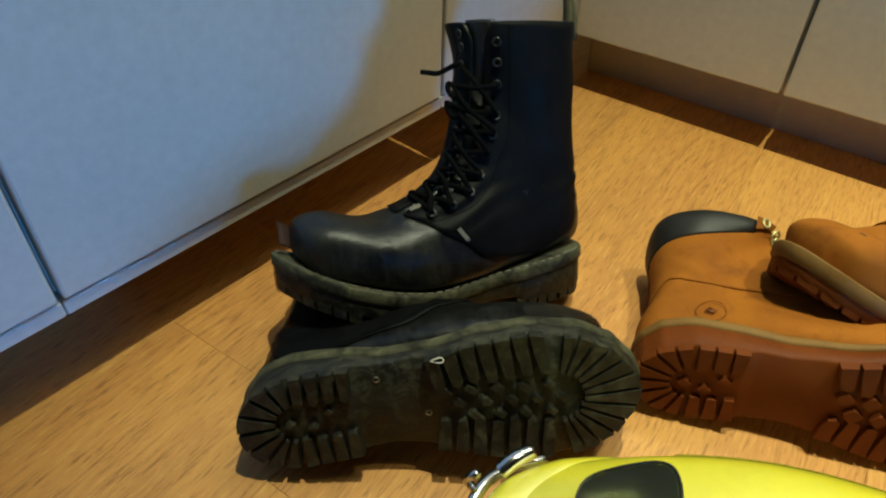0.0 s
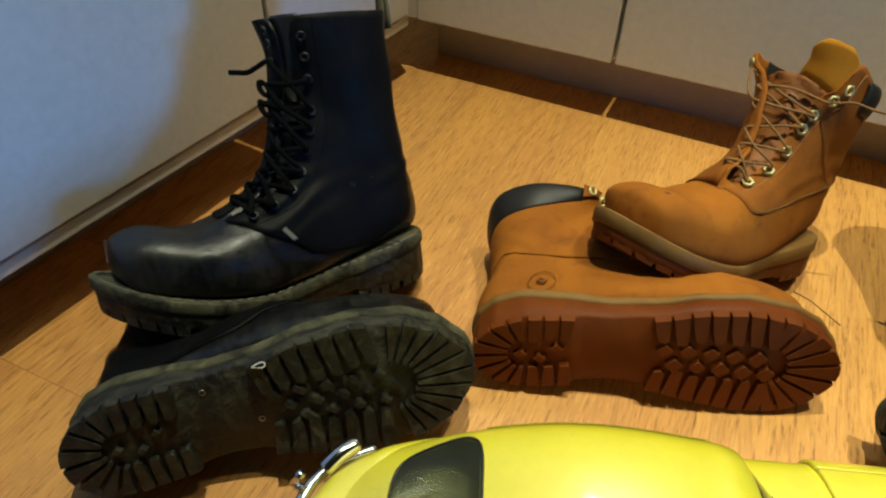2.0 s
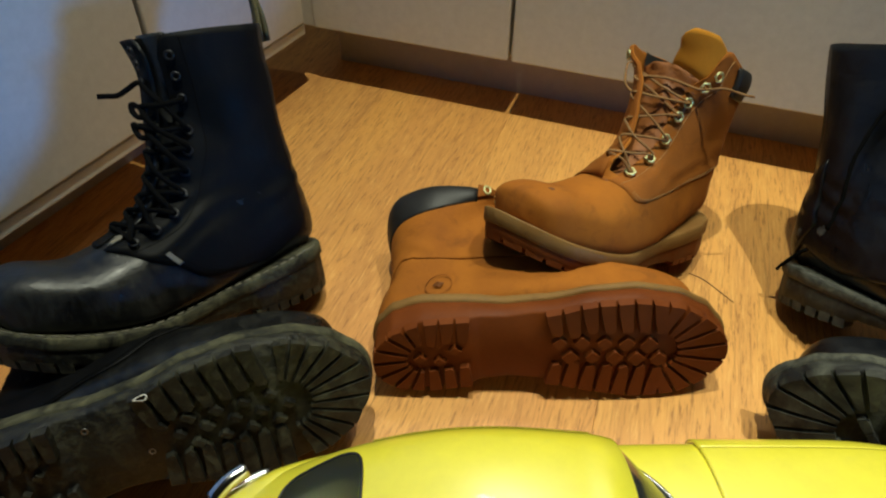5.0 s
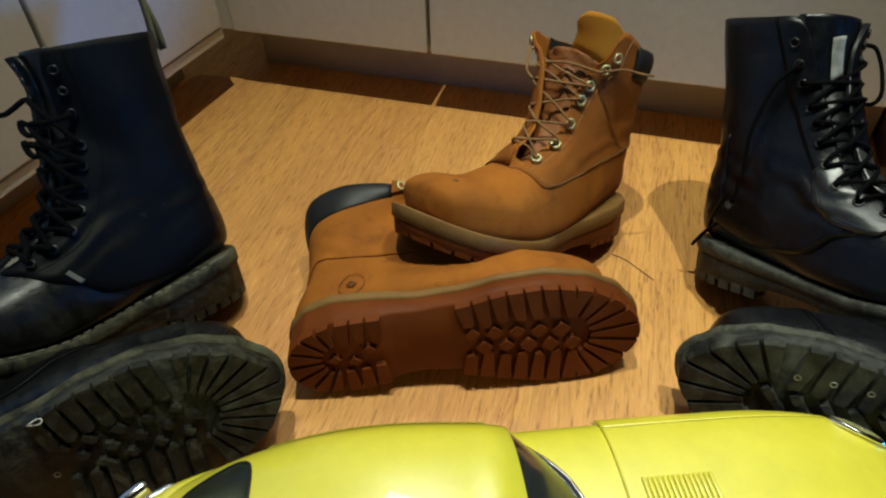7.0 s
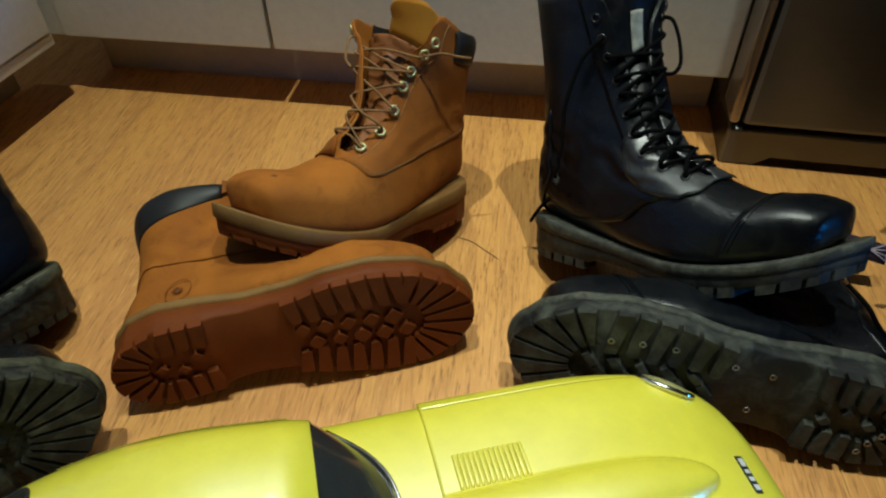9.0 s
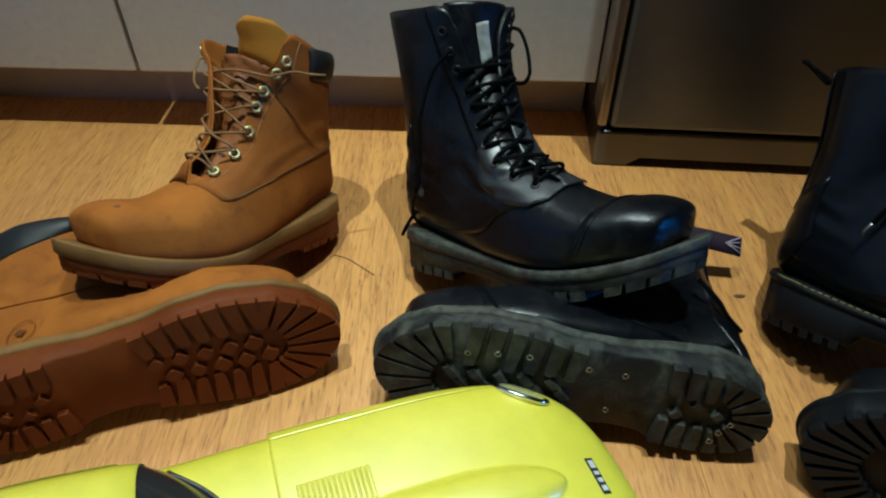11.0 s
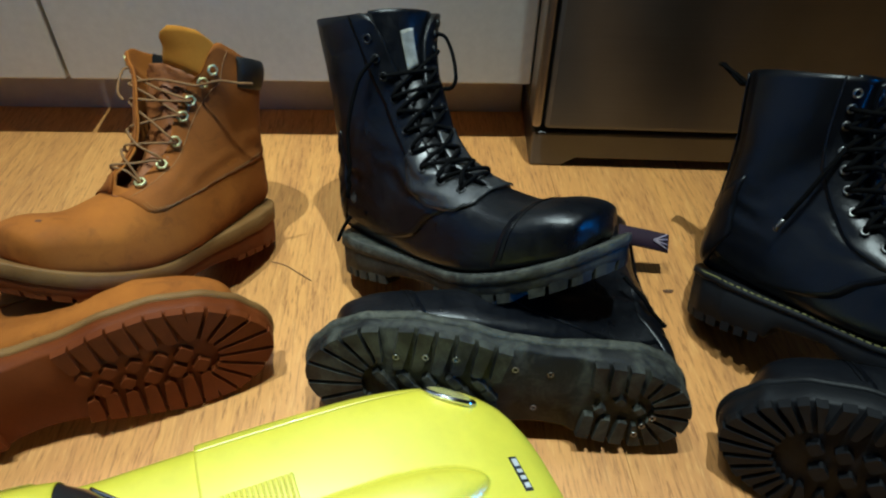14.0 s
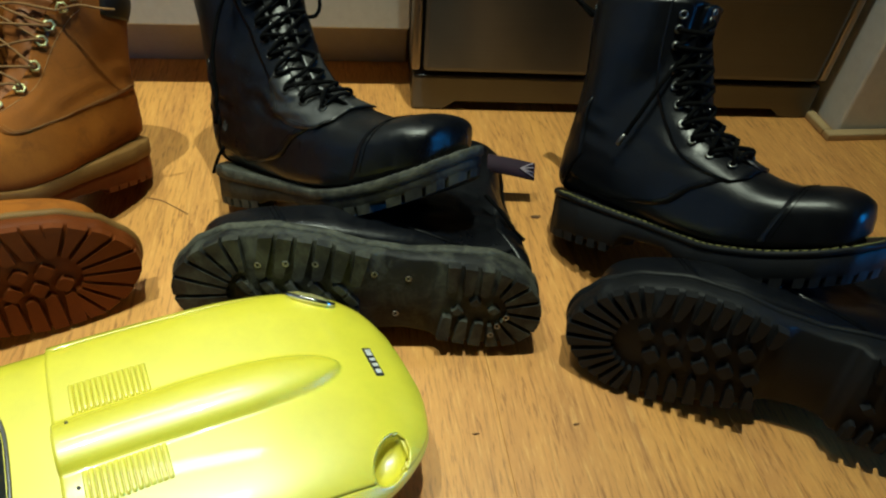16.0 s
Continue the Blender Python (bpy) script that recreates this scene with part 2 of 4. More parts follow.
MAT["scuff_dark"] = material("rubbed_black_leather", surface((0.022, 0.022, 0.023), (0.05, 0.05, 0.05), 0.6, 0.75, 500, 90, 0.5, 0.0006))
MAT["trim_wood"] = material("pale_wood_trim", surface((0.42, 0.29, 0.13), (0.5, 0.36, 0.18), 0.5, 0.6, 200, 12))
MAT["grime"] = material("brown_grime", surface((0.12, 0.055, 0.02), (0.18, 0.085, 0.03), 0.8, 0.9, 300, 60))


def oak(t, b):
    """Oak laminate: long grain lines along y that bend into flames, pores, orange and pale clouds, tone by plank."""
    info = t.nodes.new("ShaderNodeObjectInfo")
    shift = t.nodes.new("ShaderNodeVectorMath")
    shift.operation = "MULTIPLY_ADD"
    rnd = t.nodes.new("ShaderNodeCombineXYZ")
    for k in range(3):
        t.links.new(info.outputs["Random"], rnd.inputs[k])
    shift.inputs[1].default_value = (7.0, 13.0, 3.0)
    t.links.new(rnd.outputs[0], shift.inputs[0])
    t.links.new(coords(t), shift.inputs[2])

    def stretched(y):
        m = t.nodes.new("ShaderNodeMapping")
        m.inputs["Scale"].default_value = (1.0, y, 1.0)
        t.links.new(shift.outputs[0], m.inputs[0])
        return m.outputs[0]

    def sine(source, times):
        m = t.nodes.new("ShaderNodeMath")
        m.operation = "MULTIPLY"
        m.inputs[1].default_value = times
        t.links.new(source, m.inputs[0])
        n = t.nodes.new("ShaderNodeMath")
        n.operation = "SINE"
        t.links.new(m.outputs[0], n.inputs[0])
        return n.outputs[0]
    field = noise_tex(t, stretched(0.12), 7.0, 2, 0.45, 0.4)
    lines = sine(field, 210.0)
    cloud = noise_tex(t, stretched(0.10), 16, 4, 0.55, 0.8)
    patch_of = noise_tex(t, stretched(0.35), 5.0, 3, 0.5, 0.5)
    pores = noise_tex(t, stretched(0.035), 420, 4, 0.7)
    dashes = noise_tex(t, stretched(0.09), 420, 3, 0.65)
    broken = noise_tex(t, stretched(0.05), 70, 3, 0.6)
    tone = ramp(t, info.outputs["Random"], [(0.0, (0.640, 0.308, 0.070)), (1.0, (0.680, 0.342, 0.084))])
    c = mix(t, ramp(t, patch_of, [(0.48, grey(0.0)), (0.66, grey(0.55))]), tone, (0.58, 0.255, 0.072))
    c = mix(t, ramp(t, cloud, [(0.42, grey(0.0)), (0.70, grey(0.62))]), c, (0.46, 0.205, 0.050))
    figure = mix(t, ramp(t, lines, [(0.50, grey(0.0)), (0.98, grey(1.0))]), grey(0.0), ramp(t, broken, [(0.40, grey(0.0)), (0.66, grey(0.50))]))
    strong = ramp(t, noise_tex(t, stretched(0.35), 4.2, 2, 0.5), [(0.42, grey(0.35)), (0.60, grey(1.5))])
    figure = mix(t, 1.0, figure, strong, "MULTIPLY")
    c = mix(t, figure, c, (0.36, 0.155, 0.040))
    c = mix(t, ramp(t, pores, [(0.54, grey(0.0)), (0.68, grey(0.68))]), c, (0.34, 0.150, 0.038))
    c = mix(t, ramp(t, dashes, [(0.55, grey(0.0)), (0.67, grey(0.75))]), c, (0.27, 0.112, 0.026))
    c = mix(t, ramp(t, dashes, [(0.32, grey(0.55)), (0.44, grey(0.0))]), c, (0.76, 0.430, 0.125))
    t.links.new(c, b.inputs["Base Color"])
    t.links.new(ramp(t, cloud, [(0.3, grey(0.42)), (0.7, grey(0.56))]), b.inputs["Roughness"])
    bump(t, b, pores, 0.1, 0.0003)


MAT["oak"] = material("oak_laminate", oak)


# ---- mesh helpers ----
def part(name, bm, mat, parent=None, label="", smooth=True, thick=0.0, offset=-1.0):
    me = bpy.data.meshes.new(name)
    bmesh.ops.recalc_face_normals(bm, faces=bm.faces)
    bm.to_mesh(me)
    bm.free()
    me.materials.append(MAT[mat])
    if smooth:
        for p in me.polygons:
            p.use_smooth = True
    ob = new(name, me)
    if parent:
        ob.parent = parent
    if thick:
        s = ob.modifiers.new("thickness", "SOLIDIFY")
        s.thickness, s.offset = thick, offset
    if label:
        ob["label"] = label
    return ob


def box(bm, lo, hi, bevel=0.0):
    vs = [bm.verts.new((x, y, z)) for x in (lo[0], hi[0]) for y in (lo[1], hi[1]) for z in (lo[2], hi[2])]
    faces = [bm.faces.new([vs[i] for i in f]) for f in ((0, 1, 3, 2), (4, 6, 7, 5), (0, 4, 5, 1), (2, 3, 7, 6), (0, 2, 6, 4), (1, 5, 7, 3))]
    if bevel:
        edges = {e for f in faces for e in f.edges}
        bmesh.ops.bevel(bm, geom=list(edges), offset=bevel, segments=2, affect="EDGES", profile=0.5)
    return bm


def boxed(name, lo, hi, mat, parent=None, label="", bevel=0.002):
    return part(name, box(bmesh.new(), lo, hi, bevel), mat, parent, label, smooth=False)


def spline(points, x):
    """Catmull-Rom through points (arrays) at x in units of the index."""
    n = len(points) - 1
    x = min(max(x, 0.0), n - 1e-6)
    i = int(x)
    f = x - i
    p = [np.asarray(points[min(max(k, 0), n)], float) for k in (i - 1, i, i + 1, i + 2)]
    return 0.5 * (2 * p[1] + (p[2] - p[0]) * f + (2 * p[0] - 5 * p[1] + 4 * p[2] - p[3]) * f * f + (3 * p[1] - p[0] - 3 * p[2] + p[3]) * f ** 3)


def tube(bm, points, radius, sides=7, steps=5, flat=1.0):
    pts = [Vector(spline(points, k / steps)) for k in range((len(points) - 1) * steps + 1)]
    up = Vector((0.13, 0.31, 0.94))
    rings = []
    for k, p in enumerate(pts):
        d = (pts[min(k + 1, len(pts) - 1)] - pts[max(k - 1, 0)]).normalized()
        a = d.cross(up).normalized()
        c = d.cross(a)
        rings.append([bm.verts.new(p + a * radius * math.cos(2 * math.pi * j / sides) + c * radius * flat * math.sin(2 * math.pi * j / sides)) for j in range(sides)])
    for r, q in zip(rings, rings[1:]):
        for j in range(sides):
            bm.faces.new((r[j], r[(j + 1) % sides], q[(j + 1) % sides], q[j]))
    bm.faces.new(rings[0])
    bm.faces.new(rings[-1])
    return bm


def torus(bm, centre, normal, big, small, n=14, m=6):
    turn = Vector(normal).to_track_quat("Z", "Y").to_matrix()
    rings = []
    for i in range(n):
        a = 2 * math.pi * i / n
        rings.append([bm.verts.new(Vector(centre) + turn @ Vector(((big + small * math.cos(b)) * math.cos(a), (big + small * math.cos(b)) * math.sin(a), small * math.sin(b)))) for b in (2 * math.pi * j / m for j in range(m))])
    for i in range(n):
        for j in range(m):
            bm.faces.new((rings[i][j], rings[(i + 1) % n][j], rings[(i + 1) % n][(j + 1) % m], rings[i][(j + 1) % m]))
    return bm


def prism(bm, poly, low, high, taper=0.0):
    """A prism over a flat outline; low and high are functions or numbers for the two heights; the low face is drawn in by taper."""
    cx = sum(p[0] for p in poly) / len(poly)
    cy = sum(p[1] for p in poly) / len(poly)
    f = lambda v, p: v(*p) if callable(v) else v
    top = [bm.verts.new((x, y, f(high, (x, y)))) for x, y in poly]
    bot = []
    for x, y in poly:
        d = math.hypot(x - cx, y - cy) or 1
        k = max(0.2, 1 - taper / d)
        bot.append(bm.verts.new((cx + (x - cx) * k, cy + (y - cy) * k, f(low, (x, y)))))
    bm.faces.new(top)
    bm.faces.new(bot)
    n = len(poly)
    for i in range(n):
        bm.faces.new((top[i], top[(i + 1) % n], bot[(i + 1) % n], bot[i]))
    return bm


# ---- boots ----
# side profile of the upper from toe to shaft top: front or top point, back or bottom point, half width
PROFILE = [
    (0.2960, 0.054, 0.2960, 0.040, 0.012), (0.290, 0.069, 0.282, 0.031, 0.038), (0.266, 0.083, 0.252, 0.031, 0.047),
    (0.226, 0.089, 0.200, 0.032, 0.051), (0.192, 0.104, 0.152, 0.035, 0.046), (0.161, 0.123, 0.098, 0.040, 0.041),
    (0.141, 0.150, 0.044, 0.044, 0.038), (0.128, 0.196, 0.004, 0.053, 0.037), (0.122, 0.218, 0.000, 0.092, 0.038),
    (0.120, 0.238, 0.007, 0.138, 0.042), (0.121, 0.254, 0.010, 0.190, 0.046), (0.124, 0.270, 0.006, 0.268, 0.049)]
OUTLINE = [(0.0, 0.0), (0.006, 0.020), (0.020, 0.032), (0.045, 0.038), (0.080, 0.037), (0.115, 0.034), (0.150, 0.038),
           (0.190, 0.048), (0.225, 0.053), (0.260, 0.049), (0.285, 0.037), (0.300, 0.020), (0.307, 0.0)]
LENGTH = 0.307


def half_width(x):
    for (a, b), (c, d) in zip(OUTLINE, OUTLINE[1:]):
        if a <= x <= c:
            f = (x - a) / (c - a)
            if a == 0.0:
                return d * math.sqrt(f)
            if d == 0.0:
                return b * math.sqrt(1 - f)
            return b + (d - b) * (f * f * (3 - 2 * f) * 0.35 + f * 0.65)
    return 0.0


def mid_line(x, side):
    """The foot bends: how far the middle of the sole lies to one side."""
    f = x / LENGTH
    return side * (0.009 * math.sin(math.pi * min(f, 1) * 1.15) - 0.008 * max(0, f - 0.6) / 0.4)


def sole_top(x):
    return 0.046 - 0.014 * min(1, max(0, (x - 0.03) / 0.14))


class Last:
    """The shape of one boot's upper: a point and normal for each place (s along the profile, a round it)."""

    def __init__(self, side, height, slack=0.0, slim=1.0, lean=0.0, dip=0.0, toe=0.95, toe_up=0.0):
        self.toe = toe
        self.side, self.n, self.slim, self.lean = side, len(PROFILE) - 1, slim, lean
        self.dip = dip
        self.rows = []
        for k, (tx, tz, bx, bz, w) in enumerate(PROFILE):
            f = max(0, (k - 5) / 6)
            g = (height - 0.27)
            tz2 = tz + g * f ** 1.2 + toe_up * (0.3, 0.9, 1.0, 0.35)[k] if k < 4 else tz + g * f ** 1.2
            bz2 = bz + g * (max(0, (k - 7.0) / 4)) ** 1.1
            self.rows.append((tx + slack * f * f, tz2, bx - slack * 0.3 * f * f, bz2, w * (1 - 0.12 * (f > 0.7) * slack * 20)))

    def at(self, s, a, off=0.0):
        tx, tz, bx, bz, w = spline(self.rows, s)
        c, d = math.cos(a), math.sin(a)
        flat = max(0.0, min(1.0, (6.5 - s) / 2))
        e = 0.80 if c > 0 else 0.80 - 0.46 * flat
        cc = math.copysign(abs(c) ** e, c)
        dd = math.copysign(abs(d) ** (0.82 if c > 0 else 0.82 - 0.46 * flat), d)
        ax, az = (tx - bx) / 2, (tz - bz) / 2
        r = math.hypot(ax, az) or 1
        kx = 1 + off / max(r, 0.004)
        ky = 1 + off / max(w, 0.004)
        x = (tx + bx) / 2 + ax * cc * kx
        z = (tz + bz) / 2 + az * cc * kx
        y = w * dd * ky + mid_line(max(0, min(x, LENGTH)), self.side) * max(0, min(1, (8 - s) / 3))
        f = max(0.0, min(1.0, (z - 0.10) / 0.10))
        f = f * f * (3 - 2 * f)
        g = max(0.0, min(1.0, (s - 8.0) / 3.0))
        z -= self.dip * g * g * (3 - 2 * g) * (0.5 - 0.5 * math.cos(a))
        if x > 0.2:
            x = 0.2 + (x - 0.2) * self.toe
        x = 0.055 + (x - 0.055) * (1 - (1 - self.slim) * f) + self.lean * max(0.0, z - 0.11)
        return Vector((x, y, z))

    def normal(self, s, a):
        u = self.at(s + 0.02, a) - self.at(s - 0.02, a)
        v = self.at(s, a + 0.02) - self.at(s, a - 0.02)
        n = u.cross(v).normalized()
        return n if n.dot(self.at(s, a, 0.01) - self.at(s, a)) > 0 else -n


def patch(last, s0, s1, a0, a1, ns, na, off=0.0, warp=None):
    """A piece of the upper's surface. a0 and a1 are numbers or functions of s; warp moves a point."""
    bm = bmesh.new()
    rows = []
    for i in range(ns + 1):
        s = (0 if callable(s0) else s0) + (s1 - (0 if callable(s0) else s0)) * i / ns
        lo = a0(s) if callable(a0) else a0
        hi = a1(s) if callable(a1) else a1
        row = []
        for j in range(na + 1):
            a = lo + (hi - lo) * j / na
            if callable(s0):
                s = s0(a) + (s1 - s0(a)) * i / ns
            p = last.at(s, a, off)
            row.append(bm.verts.new(warp(p, s, a) if warp else p))
        rows.append(row)
    for r, q in zip(rows, rows[1:]):
        for j in range(na):
            bm.faces.new((r[j], r[j + 1], q[j + 1], q[j]))
    return bm


def rim_point(x, grow):
    """A point of the sole's outline pushed outwards by grow: x and half width."""
    d = 0.0008
    a, b = max(0.0, x - d), min(LENGTH, x + d)
    slope = Vector((b - a, half_width(b) - half_width(a))).normalized()
    return x - slope.y * grow, max(half_width(x) + slope.x * grow, 0.0006)


def sole_shell(side, grow, top, low, steps=120, soft=0.0022, draw=0.0):
    """A slab with the sole's outline between two heights, given as functions of x; draw: how far the lower edge is drawn in."""
    bm = bmesh.new()
    rings = []
    for i in range(steps + 1):
        x = LENGTH * (0.5 - 0.5 * math.cos(math.pi * i / steps))
        c, t, b = mid_line(x, side), top(x), low(x)
        r = min(soft, (t - b) * 0.3)
        ring = []
        for sg, rows in ((-1, ((-r, t), (-0.3 * r, t - 0.3 * r), (0, t - r), (-draw, b + r), (-draw - r, b))), (1, ((-draw - r, b), (-draw, b + r), (0, t - r), (-0.3 * r, t - 0.3 * r), (-r, t)))):
            for g, z in rows:
                xx, h = rim_point(x, grow + g)
                ring.append(bm.verts.new((xx, c + sg * h, z)))
        rings.append(ring)
    for r, q in zip(rings, rings[1:]):
        for j in range(10):
            bm.faces.new((r[j], r[(j + 1) % 10], q[(j + 1) % 10], q[j]))
    bm.faces.new(rings[0])
    bm.faces.new(rings[-1])
    return bm


def slab_low(x, deep=0.012, tread=0.006):
    """Underside of the sole between the lugs, with the arch cut out before the heel."""
    arch = max(0, min(1, (x - 0.088) / 0.004)) * max(0, min(1, (0.158 - x) / 0.02))
    return tread + deep * arch


TREADS = {  # pitch, width of a bar, inner end of the side bars, bars round the toe, radius of the toe's hub, studs in the middle, rows of studs
    "commando": (0.0151, 0.0118, 0.24, 9, 0.020, 0.0072, (-0.0045, 0.0055)),
    "worn": (0.0128, 0.0107, 0.32, 12, 0.021, 0.0056, (-0.011, 0.0, 0.011)),
    "gum": (0.0146, 0.0127, 0.34, 9, 0.021, 0.0078, (-0.0075, 0.0085)),
    "wide": (0.0142, 0.0094, 0.50, 13, 0.028, 0.0074, (-0.0105, 0.0105))}


def lugs(style, side):
    """Outlines of the lugs of one sole: bars along the sides, a fan at toe and heel, studs down the middle."""
    out = []
    rng = random.Random(len(style) + side)
    pitch, width, inner, toe, hub, d, rows = TREADS[style]
    edge = lambda x, sg, f: mid_line(x, side) + sg * (half_width(x) + 0.0012) * f
    cx, hx = 0.240, 0.046

    def reach(x0, ax, r):
        """How far a ray from the middle line at x0 goes to the sole's edge."""
        while r < 0.1:
            x, y = x0 + math.cos(ax) * r, abs(math.sin(ax) * r)
            if not 0.0 < x < LENGTH or y > half_width(x):
                break
            r += 0.0006
        return r + 0.0008

    def bar(x, w, sg, f, lean):
        """A bar across one side, narrower towards the middle, with cut corners."""
        k = f + rng.uniform(-0.04, 0.04)
        m = x + w / 2 + lean
        n = w * (0.28 if style == "wide" else 0.36)
        out.append([(x, edge(x, sg, 1.0)), (x + w, edge(x + w, sg, 1.0)), (x + w + lean * 0.4, edge(x + w, sg, 0.72)), (m + n, edge(x + w, sg, k + 0.05)), (m + n * 0.4, edge(x, sg, k)), (m - n, edge(x, sg, k + 0.03)), (x + lean * 0.4, edge(x, sg, 0.72))])

    def fan(x0, a, da, r0):
        at = lambda ax, r: (x0 + math.cos(ax) * r, mid_line(min(LENGTH, max(0.0, x0 + math.cos(ax) * r)), side) + math.sin(ax) * r)
        m = (reach(x0, a, r0) + r0) / 2
        out.append([at(a - da * 0.75, r0), at(a - da, m), at(a - da, reach(x0, a - da, r0)), at(a, reach(x0, a, r0)), at(a + da, reach(x0, a + da, r0)), at(a + da, m), at(a + da * 0.75, r0)])
    x = 0.148
    while x < 0.236:
        for sg in (-1, 1):
            bar(x, width, sg, inner, 0.004)
        x += pitch
    for i in range(toe):
        fan(cx, math.radians(-80 + 160 * (i + 0.5) / toe), math.radians(160 / toe) * (0.35 if style == "wide" else 0.42), hub + rng.uniform(-0.001, 0.001))
    x = 0.047
    while x < 0.083:
        for sg in (-1, 1):
            bar(x, width * 0.92, sg, max(0.30, inner), -0.001)
        x += pitch * 0.92
    for i in range(8):
        fan(hx, math.radians(94 + 172 * (i + 0.5) / 8), math.radians(172 / 8) * 0.41, 0.015)
    for j, dy in enumerate(rows):
        x = 0.160 + 0.0095 * j
        while x < 0.252:
            cy, k = mid_line(x, side) + dy, d * rng.uniform(0.88, 1.08)
            if style in ("commando", "worn"):
                out.append([(x - k, cy - k * 0.35), (x - k * 0.35, cy - k * 0.9), (x + k * 0.35, cy - k * 0.5), (x + k, cy + k * 0.35), (x + k * 0.35, cy + k * 0.9), (x - k * 0.35, cy + k * 0.5)])
            else:
                out.append([(x - k, cy - k * 0.15), (x - k * 0.15, cy - k), (x + k * 0.15, cy - k), (x + k, cy - k * 0.15), (x + k, cy + k * 0.15), (x + k * 0.15, cy + k), (x - k * 0.15, cy + k), (x - k, cy + k * 0.15)])
            x += 0.019
    for x, dy in ((0.041, 0.0), (0.058, 0.0055), (0.072, -0.0055)):
        cy = mid_line(x, side) + dy
        out.append([(x - d * 0.8, cy), (x, cy - d * 0.7), (x + d * 0.8, cy), (x, cy + d * 0.7)])
    return out


def boot(label, m, side, look_of, **shape):
    """One laced boot; look_of is a dict of looks, shape of this boot's own slouch. Its origin lies under the back of the heel, x to the toe."""
    style = dict(look_of, **shape)
    thing = new("boot", None)
    thing.empty_display_size = 0.05
    tagged(thing, label, "boot", style["group"])
    last = Last(side, style["height"], 0.0, style.get("slim", 1.0), style.get("lean", 0.0), style.get("dip", 0.0), style.get("toe", 0.95), style.get("toe_up", 0.0))
    leather = style["leather"]
    top = float(last.n)
    throat = style.get("throat", 4.2)
    spread = style.get("spread", 0.0)
    open0, inset, wide = style.get("open", 0.02), style.get("inset", 0.16), style.get("facing_w", 0.36)

    def gap(s):
        f = max(0.0, (s - throat) / (top - throat))
        return (open0 + min(style.get("grow", 0.18), 0.5 * f) + spread * f * f) if s > throat - 1e-6 else 0.0

    def mid(s):
        """The throat's middle: it lies turned to one side of the shaft."""
        f = max(0.0, min(1.0, (s - throat + 0.4) / 1.6))
        return style.get("turn", 0.0) * (0.5 + 0.5 * f)

    def flap(p, s, a, off=0.0):
        """Rounds the upper corners of the two sides of the throat."""
        b = (a - mid(s) + math.pi) % (2 * math.pi) - math.pi
        high = max(0.0, min(1.0, (s - top + 0.9) / 0.9))
        k = max(0.0, 1 - (abs(b) - gap(s)) / 0.26) ** 2 * high
        p = last.at(s - style.get("corner", 0.45) * k, a, off) if k > 0 else p
        if style.get("flap_up"):
            p = p + Vector((0.0, 0.0, style["flap_up"] * (1.0 if b > 0 else 0.25) * high * math.exp(-((abs(b) - gap(s) - 0.18) / 0.22) ** 2)))
        return p

    def stand_off(p, s, a, off=0.0):
        """One side of a loosened throat stands off from the foot."""
        p = flap(p, s, a, off)
        b = (a - mid(s) + math.pi) % (2 * math.pi) - math.pi
        if not style.get("lift") or b > 0:
            return p
        k = max(0.0, min(1.0, 1 - (-b - gap(s)) / 0.95)) ** 1.3
        f = (s - throat) / (top - throat)
        w = max(0.0, min(1.0, (s - throat + 0.3) / 0.5)) * (1.0 - 0.30 * max(0.0, f))
        n = last.normal(min(s, top - 0.05), a)
        return p + (n + Vector((0.35, 0.0, 0.0))) * style["lift"] * k * w

    # upper: one skin, open at the throat and the top
    bm = patch(last, 0.0, top, lambda s: mid(s) + gap(s), lambda s: mid(s) + 2 * math.pi - gap(s), 88, 60, 0.0, stand_off)
    tip = [v for v in bm.verts][:61]
    bm.faces.new(tip[:60])
    bmesh.ops.remove_doubles(bm, verts=bm.verts, dist=0.0001)
    part("upper", bm, leather, thing, thick=0.0024)
    part("lining", patch(last, 8.0, top - 0.03, lambda s: mid(s) + gap(s) + style.get("lining_in", 0.05), lambda s: mid(s) + 2 * math.pi - gap(s) - style.get("lining_in", 0.05), 12, 30, -0.0034), style.get("lining", "lining"), thing)
    part("insole", sole_shell(side, -0.018, lambda x: sole_top(x) + 0.004, lambda x: sole_top(x) - 0.001), "lining", thing)
    ext, tmax = style.get("tongue_up", 0.4), style.get("tongue_w", 0.72)

    def tongue_mid(s):
        return mid(s) + style.get("tongue_shift", 0.0) * max(0.0, min(1.0, (s - throat) / (top - throat)))

    def tongue_wide(s):
        f = max(0.0, (s - top - ext + 0.45) / 0.45) if ext > 0.3 else 0.0
        return min(gap(min(s, top)) + 0.2, tmax) * max(0.3, 1 - f ** 3) ** 0.6

    def tongue_warp(p, s, a):
        over = max(0.0, s - top + 0.02)
        deep = 0.007 * max(0.0, min(1.0, (top - 1.0 - s) / 0.8)) if style.get("gusset") else 0.0
        q = last.at(min(s, top - 0.01), a, -0.0045 - deep)
        return q + Vector((style.get("tongue_out", 0.0) * over, 0.0, 0.03 * over * (1 - ((a - tongue_mid(s)) / 0.8) ** 2 * 0.3)))
    part("tongue", patch(last, throat - 0.35, top + ext, lambda s: tongue_mid(s) - tongue_wide(s), lambda s: tongue_mid(s) + tongue_wide(s), 44, 14, -0.0045, tongue_warp), style.get("tongue", leather), thing, style.get("tongue_label", ""), thick=0.003)
